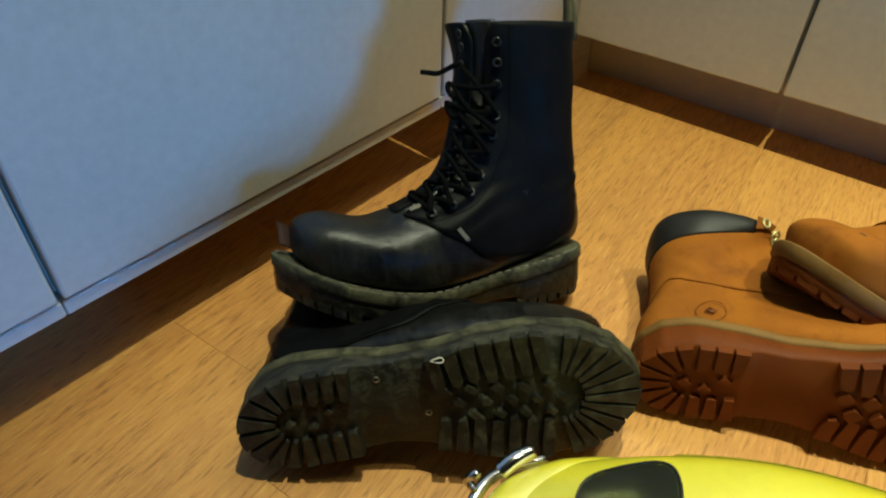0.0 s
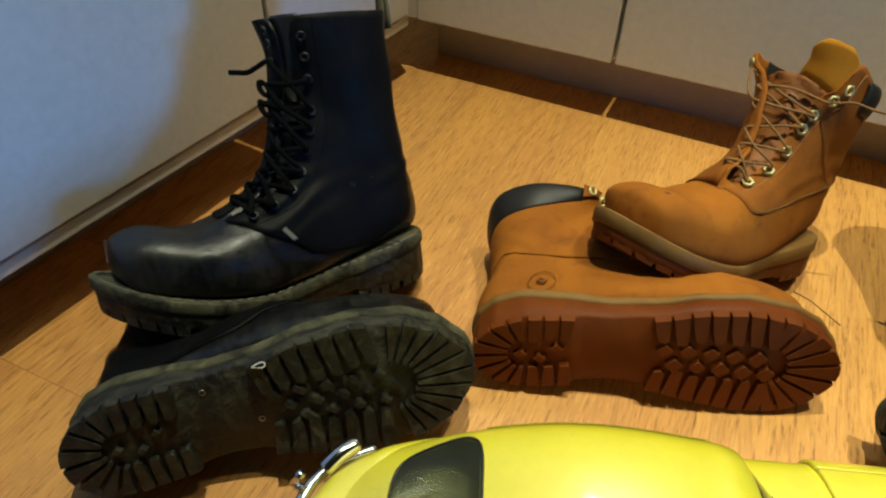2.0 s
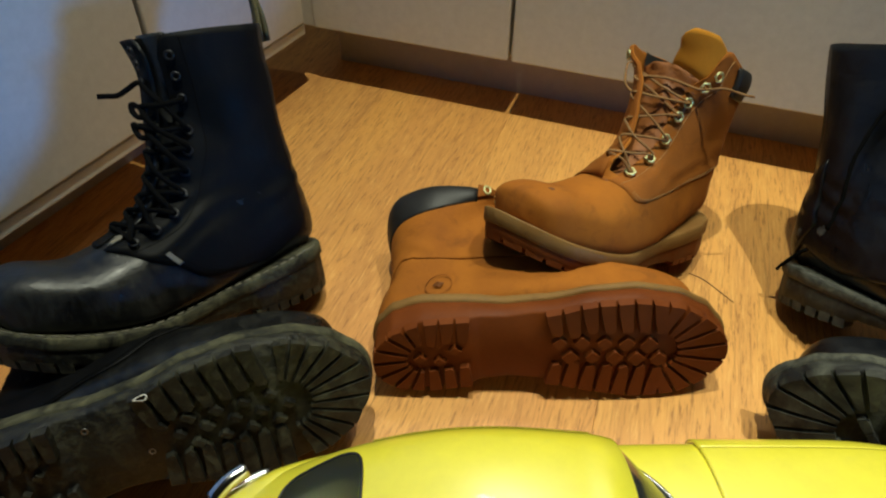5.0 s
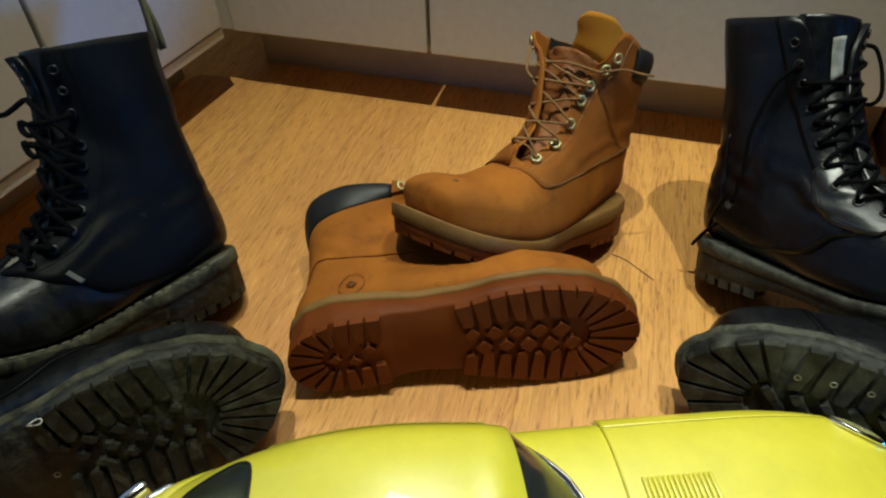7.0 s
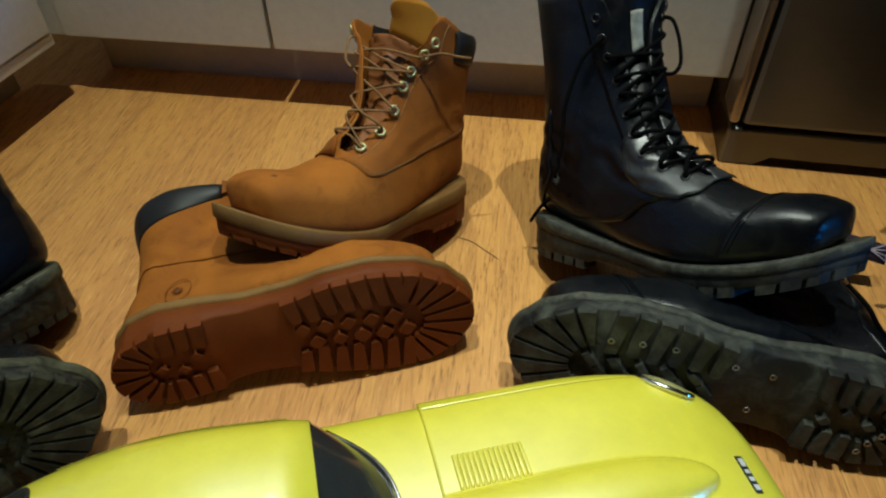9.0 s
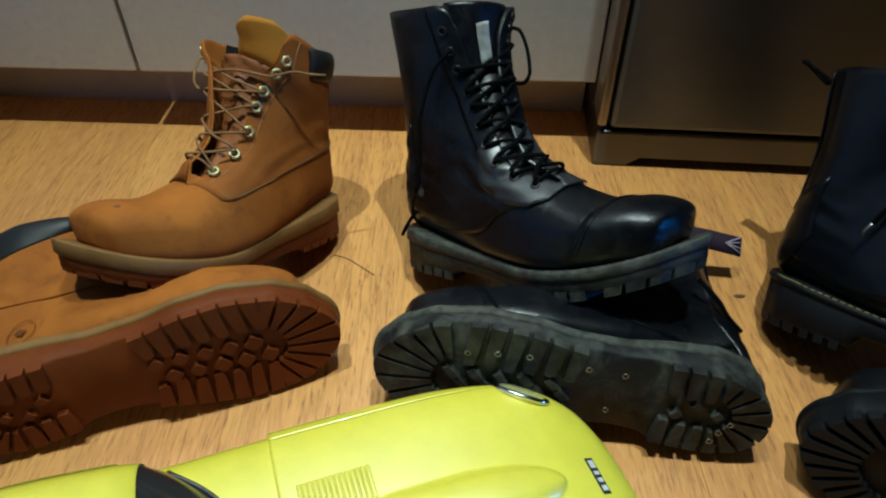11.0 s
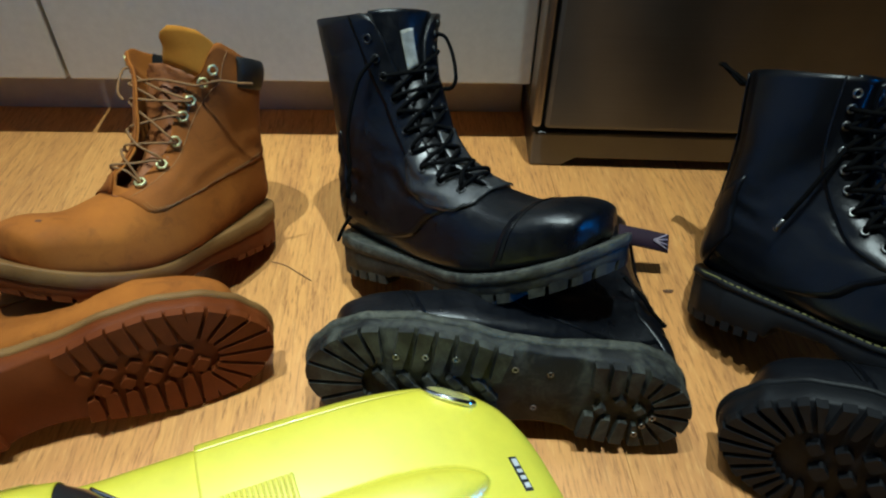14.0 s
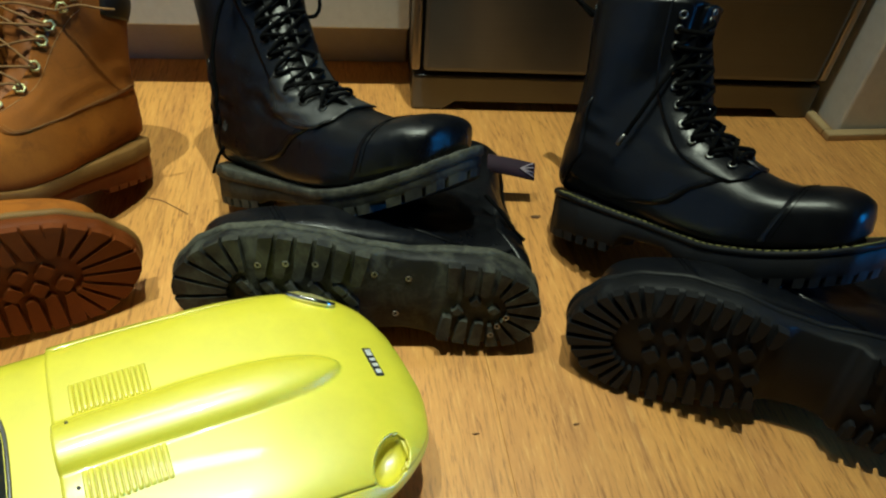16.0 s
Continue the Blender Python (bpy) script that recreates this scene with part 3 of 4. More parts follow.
    if style.get("gusset"):
        part("gusset", patch(last, throat - 0.3, top - 1.7, lambda s: mid(s) - gap(s) - 0.30, lambda s: mid(s) + gap(s) + 0.2, 18, 14, -0.0012, lambda p, s, a: p + last.normal(s, a) * 0.0024 * math.sin(a * 11 + s * 5 + 2 * math.sin(s * 3))), "tan_leather", thing, "creased brown leather gusset", thick=0.0016)
    # quarters and eyelet facings over the vamp
    reach, lie = style.get("reach", 2.35), style.get("quarter_off", 0.0016)
    for sg in (1, -1):
        yoke = lambda p: p.z >= style["yoke"] + 0.022 * max(0.0, min(1.0, (0.165 - p.x) / 0.15))
        low_edge = lambda a: next((throat - 0.25 + 0.05 * k for k in range(100) if yoke(last.at(throat - 0.25 + 0.05 * k, a))), throat + 4.7)
        seam = low_edge if style.get("yoke") else lambda a: throat - 0.30 + style.get("rise", 1.9) * max(0.0, (abs(a) - 0.45) / (reach - 0.45)) ** style.get("bend", 1.3) + 0.12 * math.sin(abs(a) * 3)
        part("quarter", patch(last, seam, top - 0.02, lambda s: mid(s) + sg * gap(throat + 0.2), sg * reach, 34, 30, lie, lambda p, s, a: stand_off(p, s, a, lie) if sg * (a - mid(s)) > gap(s) else stand_off(last.at(s, mid(s) + sg * gap(s), lie), s, mid(s) + sg * gap(s), lie)), style.get('quarter', leather), thing, thick=0.0010)
        for ds in (0.10, 0.19):
            part("stitching", tube(bmesh.new(), [last.at(seam(a) + ds, a, lie + 0.0002) for a in np.linspace(sg * (abs(mid(5.0)) * (1 if mid(5.0) * sg > 0 else 0) + 0.62), sg * (reach - 0.05), 34)], 0.00022, 4, 1), style["seam"], thing)
        fw = lambda s: gap(s) + wide + style.get('flare', 0.2) * max(0.0, 1 - (s - throat + 0.22) / 2.2) ** 0.7 * min(1.0, (s - throat + 0.25) / 0.25)
        if not style.get("plain"):
            part("eyelet_facing", patch(last, throat - 0.22, top - 0.04, lambda s: mid(s) + sg * (gap(s) - 0.005), lambda s: mid(s) + sg * fw(s), 28, 8, 0.0024, lambda p, s, a: stand_off(p, s, a, 0.0024)), leather, thing, thick=0.0016)
        if style.get("wing"):
            tip = lambda s: gap(s) + wide + 0.04 + 0.36 * math.sin(math.pi * min(1.0, max(0.0, (s - throat + 0.28) / 2.35)) ** 0.62) ** 0.8
            part("facing_wing", patch(last, throat - 0.26, throat + 2.05, lambda s: mid(s) + sg * (gap(s) - 0.01), lambda s: mid(s) + sg * tip(s), 24, 10, 0.0032, lambda p, s, a: stand_off(p, s, a, 0.0032)), style["wing"], thing, "glossy leather round the lower eyelets, paler for its highlight and grey wear", thick=0.0012)
            for d in (0.05, 0.09):
                part("stitching", tube(bmesh.new(), [last.at(s, mid(s) + sg * (tip(s) - d), 0.0034) for s in np.linspace(throat - 0.2, throat + 2.0, 30)], 0.00025, 4, 1), style["seam"], thing)
        line = (lambda s: mid(s) + sg * (gap(s) + wide * 0.9)) if style.get("plain") else (lambda s: mid(s) + sg * (fw(s) - 0.035))
        up = lie + 0.0002 if style.get("plain") else 0.0026
        edge = [stand_off(last.at(s, line(s), up), s, line(s), up) for s in np.linspace(throat - 0.15, top - 0.1, 40)]
        part("stitching", tube(bmesh.new(), edge, 0.00035, 4, 1), style["seam"], thing)
    for s, a, off in style.get("rings", ()):
        part("eyelet", torus(bmesh.new(), last.at(s, a, off), last.normal(s, a), 0.0038, 0.0013), style["metal"], thing)
    if style.get("toecap"):
        part("toe_cap", patch(last, 0.0, 2.75, -1.95, 1.95, 24, 32, 0.0012), leather, thing, thick=0.0016)
        for ds in (2.66, 2.58):
            part("stitching", tube(bmesh.new(), [last.at(ds, a, 0.0016) for a in np.linspace(-1.7, 1.7, 40)], 0.00035, 4, 1), style["seam"], thing)
    if not style.get("plain"):
        part("heel_counter", patch(last, lambda a: 6.6 + 0.5 * abs(math.pi - a), 8.9, math.pi - 1.15, math.pi + 1.15, 12, 24, 0.0022), leather, thing, thick=0.0014)
        part("backstay", patch(last, 8.6, top - 0.03, math.pi - 0.2, math.pi + 0.2, 18, 6, 0.0022), leather, thing, thick=0.0014)
    if style.get("collar"):
        rim = style.get("pad", 0.022)
        lowest = lambda a: top - min(2.5, rim / ((0.047 - 0.031 * math.cos(a)) * max(0.3, (style["height"] - 0.10) / 0.17)))
        swell = lambda p, s, a: p + last.normal(min(s, top - 0.05), a) * 0.004 * math.sin(math.pi * max(0.0, min(1.0, (s - lowest(a)) / (top + 0.1 - lowest(a)))))
        part("padded_collar", patch(last, lowest, top + 0.1, style.get("collar_b", style.get("collar_a", 1.25)), 2 * math.pi - style.get("collar_a", 1.25), 14, 44, 0.002, swell), "padded_black", thing, "padded black leather collar", thick=0.004)
    # sole
    welt = part("welt", sole_shell(side, 0.0035, lambda x: sole_top(x) + style.get("welt_up", 0.001), lambda x: sole_top(x) - style.get("welt_d", 0.0045)), style["welt"], thing)
    outsole = part("outsole", sole_shell(side, 0.0015, lambda x: sole_top(x) - 0.004, lambda x: slab_low(x, style.get("arch", 0.012), style.get("tread_h", 0.0065)), draw=0.0006), style["sole"], thing)
    for poly in lugs(style["tread"], side):
        part("lug", prism(bmesh.new(), poly, lambda x, y: 0.0, lambda x, y: slab_low(x, 0.0, style.get("tread_h", 0.006)) + 0.003, 0.0010), style.get("lug", style["sole"]), outsole, smooth=False)
    for x, dy in style.get("nails", ()):
        part("nail", torus(bmesh.new(), (x, mid_line(x, side) + dy, (slab_low(x, style.get("arch", 0.012), style.get("tread_h", 0.0065)) - 0.0003) if 0.093 < x < 0.15 else -0.0004), (0, 0, -1), 0.0021, 0.0007), "steel", outsole)
    bm = bmesh.new()
    step = style.get("stitch_step", 0.0066)
    x = 0.012
    while x < LENGTH - 0.006:
        for sg in (-1, 1):
            dash = step * 0.66
            h, h2 = half_width(x), half_width(min(LENGTH, x + dash))
            p = Vector((x, mid_line(x, side) + sg * (h + 0.0012), sole_top(x) + 0.0014))
            q = Vector((x + dash, mid_line(x + dash, side) + sg * (h2 + 0.0012), sole_top(x + dash) + 0.0014))
            tube(bm, [p, q], style.get("stitch", 0.0008), 5, 1)
        x += step if 0.03 < x < 0.28 else 0.003
    part("welt_stitching", bm, style["thread"], welt)["kind"] = "stuff"
    # eyelets and laces
    n = style["eyelets"]
    holes = {1: [], -1: []}
    for k in range(n):
        s = throat + 0.32 + (top - 0.75 - throat - 0.32) * float(np.interp(k / (n - 1), [0, 0.111, 0.222, 0.333, 0.444, 0.556, 0.667, 0.778, 0.889, 1], [0, 0.09, 0.19, 0.285, 0.36, 0.43, 0.53, 0.72, 0.87, 1]))
        for sg in (1, -1):
            a = mid(s) + sg * (gap(s) + inset)
            p, nn = stand_off(last.at(s, a, 0.0042), s, a, 0.0042), last.normal(s, a)
            holes[sg].append((p, nn))
            if sg < 0 and k < style.get("turned_away", 0):
                continue
            part("eyelet", torus(bmesh.new(), p, nn, style.get("eye_r", 0.0034), 0.0014 if style.get("eye_n") else 0.0010, style.get("eye_n", 14)), style["metal"], thing)
    r = style.get("lace_r", 0.0019)
    laced = style.get("laced", n)
    rng = random.Random(int(style["height"] * 1e4) + side)
    wob = lambda q: Vector((rng.uniform(-q, q), rng.uniform(-q, q), rng.uniform(-q, q)))
    loose = style.get("loose", 0.0015)
    for k in range(laced):
        (p, pn), (q, qn) = holes[1][k], holes[-1][k]
        if k == 0:
            mid = (p + q) / 2 + (pn + qn).normalized() * 0.006 + wob(loose)
            part("lace", tube(bmesh.new(), [p - pn * 0.002, p + pn * 0.003 + (q - p) * 0.12, mid, q + qn * 0.003 + (p - q) * 0.12, q - qn * 0.002], r), style["lace"], thing)
        if k + 1 < laced:
            for sg in (1, -1):
                (p, pn), (q, qn) = holes[sg][k], holes[-sg][k + 1]
                up = (pn + qn).normalized()
                mid = (p + q) / 2 + up * (0.0095 if sg > 0 else 0.006) + wob(loose)
                part("lace", tube(bmesh.new(), [p - pn * 0.003, p + pn * 0.005 + (q - p) * 0.08 + wob(loose * 0.5), mid, q + qn * 0.005 + (p - q) * 0.1 + wob(loose * 0.5), q - qn * 0.002], r), style["lace"], thing)
    for name, s0, s1, a0, a1, lift, mt in style.get("marks", ()):
        bm = patch(last, s0, s1, a0, a1, 9, 9, lift)
        if name in ("stain", "scuff"):
            rag = random.Random(int(s0 * 100))
            bm.faces.ensure_lookup_table()
            bmesh.ops.delete(bm, geom=[f for k, f in enumerate(bm.faces) if math.hypot(k // 9 - 4, k % 9 - 4) > 4.4 - 1.6 * rag.random()], context="FACES")
        part(name, bm, mt, thing, thick=0.0006)
    if style.get("emblem"):
        es, ea = style["emblem"]
        part("embossed_ring", torus(bmesh.new(), last.at(es, ea, 0.0018), last.normal(es, ea), 0.0125, 0.0004, 28, 5), "nubuck_shaft", thing)
        for k in (-0.004, 0.0, 0.004):
            p, q = last.at(es + 0.10, ea + k * 8, 0.0026), last.at(es - 0.10, ea + k * 8, 0.0026)
            part("embossed_bar", tube(bmesh.new(), [p, q], 0.0008, 5, 1), "tan_leather", thing)
    if style.get("loop"):
        w, h = 0.007, style["loop"]
        base, out = last.at(top - 0.25, math.pi, 0.004), last.normal(top - 0.3, math.pi)
        bm = bmesh.new()
        rows = []
        for k in range(25):
            f = k / 24
            e = math.pi * f
            c = base + (out * style.get("loop_out", 0.0) + Vector((0, 0, 1 - 0.6 * style.get("loop_out", 0.0)))) * h * math.sin(e) ** 0.8 + out * (0.006 - 0.010 * f) + Vector((0, 0.002 * math.sin(9 * f), 0))
            rows.append([bm.verts.new(c + Vector((0, dy, 0))) for dy in (-w, 0, w)])
        for ra, rb in zip(rows, rows[1:]):
            for j in range(2):
                bm.faces.new((ra[j], ra[j + 1], rb[j + 1], rb[j]))
        part("pull_loop", bm, style.get("loop_mat", "webbing"), thing, "webbing pull loop at the back", thick=0.0026)
    # loose lace ends and loops: from an eyelet (side, index), then steps in the boot's own axes
    for sg, k, steps in style.get("ends", ()):
        p, nn = holes[sg][k]
        pts = [p - nn * 0.002, p + nn * 0.005]
        for d in steps:
            pts.append(pts[-1] + Vector(d))
        part("lace", tube(bmesh.new(), pts, r), style["lace"], thing)
        if style.get("aglet"):
            d = (pts[-1] - pts[-2]).normalized()
            part("aglet", tube(bmesh.new(), [pts[-1] - d * 0.001, pts[-1] + d * 0.011], r * 1.15), "steel", thing)
    for points in style.get("strands", ()):
        part("lace", tube(bmesh.new(), [Vector(p) for p in points], r), style["lace"], thing)
    # slouch: the toe turns up, the shaft leans over
    squash = style.get("squash", 0.0)
    spring, away, thin = style.get("spring", 0.02), style.get("away", 0.0), style.get("thin", 1.0)
    for ob in thing.children_recursive:
        for v in ob.data.vertices:
            if v.co.z > 0.05:
                q = v.co * 24 + Vector((side * 9.0, style["height"] * 70, 3.0))
                w = 0.0016 * min(1.0, (v.co.z - 0.05) / 0.05) * style.get("rumple", 1.0)
                v.co += Vector((noise.noise(q), noise.noise(q + Vector((5, 1, 2))), 0.6 * noise.noise(q + Vector((2, 7, 4))))) * w
            f = max(0.0, 1 - abs(v.co.z - 0.115) / 0.045) * style.get("folds", 0.0)
            if f > 0:
                f *= f * (3 - 2 * f) if f < 1 else 1.0
                v.co.y += math.copysign(0.0021, v.co.y) * min(1.0, abs(v.co.y) / 0.02) * f * math.sin((v.co.z + 0.35 * v.co.x + 0.012 * noise.noise(v.co * 30)) * 300 + side)
            v.co.z = v.co.z * thin if v.co.z < 0.035 else v.co.z - 0.035 * (1 - thin)
            v.co.y *= 1 - squash * max(0.0, min(1.0, (v.co.z - 0.08) / 0.10))
            v.co.y += away * max(0.0, v.co.z - 0.08)
            v.co.z += spring * max(0.0, (v.co.x - 0.15) / 0.157) ** 2
    whole = m @ Matrix.Scale(style.get("scale", 1.0), 4)
    back = whole.inverted()
    # soft leather flattens where it lies on the floor
    for ob in thing.children_recursive:
        for v in ob.data.vertices:
            p = whole @ v.co
            if p.z < 0.004:
                p.z = 0.004 - 0.0035 * (1 - math.exp((p.z - 0.004) / 0.0035))
                v.co = back @ p
    thing.matrix_world = whole
    return thing, last


def standing(x, y, z, yaw, pitch, roll):
    return Matrix.Translation((x, y, z)) @ pose(0, 0, 0, 0, 0, yaw) @ pose(0, 0, 0, 0, -pitch, 0) @ pose(0, 0, 0, roll, 0, 0)


def lying(x, y, z, yaw, tilt, nose):
    """On its side, the sole upright and turned to the room; tilt: how far the sole looks up; nose: how far the toe end is raised."""
    a = -(90 + tilt) if abs(yaw) < 90 else 90 + tilt
    return Matrix.Translation((x, y, z)) @ pose(0, 0, 0, 0, 0, yaw) @ pose(0, 0, 0, 0, -nose, 0) @ pose(0, 0, 0, a, 0, 0)


MAT["padded_black"] = material("padded_black_leather", surface((0.012, 0.0115, 0.0115), (0.02, 0.019, 0.019), 0.42, 0.52, 400, 30, 0.3, 0.0006, level=0.3))

WORN = dict(quarter="black_shaft", toe_up=0.003, arch=0.006, plain=True, tread_h=0.0062, corner=0.9, group="worn black boots", rumple=1.7, folds=1.0, height=0.267, leather="black_worn", welt="rubber_mossy", welt_d=0.012, sole="rubber_dirty", tread="worn", thread="thread_pale", seam="lace_black", metal="gunmetal", lace="lace_black", eyelets=10, throat=4.0, flare=0.08, tongue_up=0.05, lace_r=0.0025, loose=0.004, open=0.10, grow=0.05, inset=0.24, facing_w=0.50, laced=8, quarter_off=0.0016, stitch=0.0010, stitch_step=0.0095)
TAN = dict(plain=True, reach=3.10, group="wheat work boots", welt_up=0.005, rumple=1.4, folds=0.45, corner=0.3, height=0.195, leather="nubuck", welt="midsole", sole="gum", tread="gum", thread="midsole", seam="thread_tan", metal="brass", lace="lace_tan", eyelets=7, throat=4.3, collar=True, tongue="nubuck_deep", tongue_label="mustard suede tongue", welt_d=0.0135, stitch=0.0005, spread=0.75, tongue_up=0.70, tongue_w=0.56, tongue_shift=0.56, toe=0.90, arch=0.003, tread_h=0.0045, eye_r=0.0049, eye_n=6, quarter="nubuck_shaft", yoke=0.088, lining_in=0.5, tongue_out=0.008, laced=6, lace_r=0.0013, loose=0.004)
POLISHED = dict(toe_up=-0.004, arch=0.005, tread_h=0.0080, group="polished black boots", rumple=1.7, folds=1.0, height=0.263, leather="black_shiny", welt="rubber_grey", welt_d=0.011, sole="rubber_dusk", tread="commando", thread="thread_grey", seam="lace_black", metal="gunmetal", lace="lace_black", eyelets=10, throat=4.1, tongue_up=0.05, toecap=True, lace_r=0.0019, spread=0.05, loose=0.003, open=0.10, grow=0.06, inset=0.25, facing_w=0.44, wing="black_facing", quarter_off=0.0010, stitch=0.00045, laced=8)
SATIN = dict(loop=0.040, loop_out=0.75, loop_mat="lace_black", group="yellow stitched black boots", rumple=1.2, folds=0.55, height=0.243, leather="black_satin", welt="rubber_black", sole="rubber_black", tread="wide", thread="thread_yellow", seam="lace_black", metal="steel", lace="lace_black", eyelets=10, throat=4.0, tongue_up=0.05, toecap=True, lace_r=0.0023, aglet=True, open=0.09, grow=0.05, inset=0.24, facing_w=0.5, laced=9, stitch=0.00065, quarter_off=0.0009)

boot("worn black leather lace-up boot leaning on its fallen mate", standing(-0.1376, 0.5639, 0.0089, -122.6, 7.65, 25.0), 1, WORN, slim=1.033, lean=-0.02, spring=0.041, away=-0.079, scale=0.94, turn=0.55, loop=0.05,
     marks=[("label_tab", 4.55, 4.65, 1.30, 1.55, 0.003, "thread_grey"), ("scuff", 3.95, 4.45, 0.30, 0.50, 0.0031, "scuff")],
     ends=[(-1, 7, [(0.007, -0.004, -0.004), (0.008, -0.004, -0.004), (0.008, -0.004, 0.001), (0.007, -0.003, 0.001)])]
     + [(-1, k, [(0.009 * f, -0.004, 0.003), (0.004 * f, 0.001, -0.006), (-0.006 * f, 0.005, -0.006), (-0.010, 0.006, 0.0)]) for k, f in ((5, 0.25), (6, 0.35))])
fallen, _ = boot("worn black leather boot fallen on its side with dirty sole", lying(-0.2541, 0.2319, 0.0436, 35.5, 20.3, 9.0), -1, WORN, thin=0.82, spring=0.028, squash=0.5, away=-0.30, scale=0.988, nails=[(0.110, -0.022), (0.145, 0.010)])


def strip(points, width, across):
    """A flat ribbon through world points."""
    bm = bmesh.new()
    rows = []
    n = (len(points) - 1) * 6
    for k in range(n + 1):
        c = Vector(spline(points, k / 6))
        rows.append([bm.verts.new(c + Vector(across) * d) for d in (-width / 2, 0, width / 2)])
    for r, q in zip(rows, rows[1:]):
        for j in range(2):
            bm.faces.new((r[j], r[j + 1], q[j + 1], q[j]))
    return bm


def tie(thing, name, bm, mat, label="", thick=0.0012):
    """A part given in world places, hung on a thing."""
    bpy.context.view_layer.update()
    bm.transform(thing.matrix_world.inverted())
    return part(name, bm, mat, thing, label, thick=thick)


loop_at = [Vector((0.158 + 0.0048 * math.cos(b), mid_line(0.158, -1) - 0.0395 + 0.0018 * math.sin(b), -0.0022 - 0.0012 * math.sin(2 * b))) for b in (2 * math.pi * k / 12 for k in range(13))]
part("wire_loop", tube(bmesh.new(), loop_at, 0.0005, 6, 2), "thread_white", fallen, "thin white loop stuck in the tread")
tie(fallen, "pull_tab", strip([(-0.362, 0.398, 0.060), (-0.378, 0.412, 0.064), (-0.394, 0.424, 0.056), (-0.398, 0.428, 0.046)], 0.014, (0.5, 0.6, -0.62)), "tag_maroon", "maroon webbing pull tab")
boot("wheat nubuck work boot with loose laces leaning on its mate", standing(0.2065, 0.752, 0.001, -127.0, 16.6, 16.0), 1, TAN, lean=-0.06, spring=0.045, away=0.04, scale=0.895, turn=0.28, height=0.238, thin=0.8, dip=0.030, pad=0.030, lift=0.016, gusset=True, flap_up=0.012, quarter_off=0.0008, collar_b=1.62, turned_away=6, marks=[("stain", 1.75, 1.95, 0.28, 0.42, 0.0003, "stain")],
     ends=[(1, 5, [(-0.010, 0.012, 0.002), (-0.014, 0.012, -0.004), (-0.012, 0.008, -0.002)]), (-1, 5, [(0.010, 0.006, -0.008), (0.012, 0.012, -0.012), (0.004, 0.012, -0.006)])])
boot("wheat nubuck work boot on its side showing gum sole", lying(-0.0338, 0.4583, 0.0385, 18.1, 7.0, 4.4), -1, TAN, spring=0.0135, scale=0.97, height=0.185, welt_d=0.0045, tread_h=0.0070, spread=0.2, thin=0.72, pad=0.021, collar_a=1.10, emblem=(6.2, -2.0), quarter="nubuck", quarter_off=0.0006, marks=[("collar_tab", 9.75, 11.1, -1.13, -0.72, 0.0070, "nubuck_shaft")], rings=[(10.45, -0.95, 0.0080)], squash=0.1, away=-0.3)
boot("polished black leather boot with toe cap leaning on its mate", standing(0.308, 0.6985, 0.004, -37.0, 19.4, -22.0), -1, POLISHED, lean=-0.13, spring=0.039, away=0.02, scale=0.94, turn=-0.42, thin=0.82, spread=0.45, marks=[("scuff", 6.75, 7.05, -2.05, -1.90, 0.0013, "scuff_dark"), ("scuff", 7.25, 7.45, -2.45, -2.25, 0.0024, "scuff_dark"), ("silver_label", 8.1, 10.1, -0.52, -0.22, -0.0022, "silver")],
     ends=[(1, 8, [(0.006, 0.002, -0.004), (0.008, 0.0, -0.016), (0.004, -0.001, -0.020), (-0.006, -0.002, -0.010), (-0.014, -0.002, 0.0)]), (-1, 8, [(-0.012, -0.008, -0.02), (-0.008, -0.004, -0.034), (-0.004, -0.001, -0.04), (-0.005, 0.0, -0.034)])],
     strands=[[(0.026, -0.030, 0.066), (0.016, -0.030, 0.056), (0.007, -0.028, 0.046), (0.000, -0.026, 0.037)]])
fallen, _ = boot("polished black leather boot lying on its side showing nailed sole", lying(0.5815, 0.4732, 0.0408, 174.9, 11.6, 5.2), 1, POLISHED, thin=0.72, spring=0.026, squash=0.45, away=0.16, scale=1.0, nails=[(0.235, 0.028), (0.213, 0.030), (0.190, 0.030), (0.143, 0.018), (0.115, 0.016), (0.122, -0.02), (0.030, -0.004), (0.036, -0.014), (0.040, -0.024)])
tag = tie(fallen, "pull_tab", strip([(0.575, 0.690, 0.046), (0.600, 0.687, 0.042), (0.627, 0.684, 0.036)], 0.020, (0.12, 0.72, 0.62)), "tag_purple", "purple woven pull tab with pale pattern")
for k in (-0.7, -0.25, 0.25, 0.7):
    bm = tube(bmesh.new(), [Vector((0.611, 0.6845, 0.0418)), Vector((0.6255, 0.6832 + 0.0082 * k, 0.0392 + 0.0072 * k))], 0.0008, 5, 1)
    bm.transform(fallen.matrix_world.inverted())
    part("woven_line", bm, "tag_pale", tag)
tie(fallen, "lace", tube(bmesh.new(), [Vector((0.553, 0.600, 0.075)), Vector((0.566, 0.583, 0.068)), Vector((0.576, 0.573, 0.056)), Vector((0.587, 0.565, 0.047))], 0.002), "lace_black", thick=0)
boot("black leather boot with yellow welt stitching leaning on its mate", standing(0.6390, 0.6238, 0.007, -45.0, 14.6, -26.0), -1, SATIN, lean=-0.02, spring=0.033, away=0.055, scale=0.945, turn=-0.5,
     ends=[(-1, 6, [(-0.006, -0.008, -0.016), (-0.010, -0.004, -0.024), (-0.012, 0.0, -0.026)])])
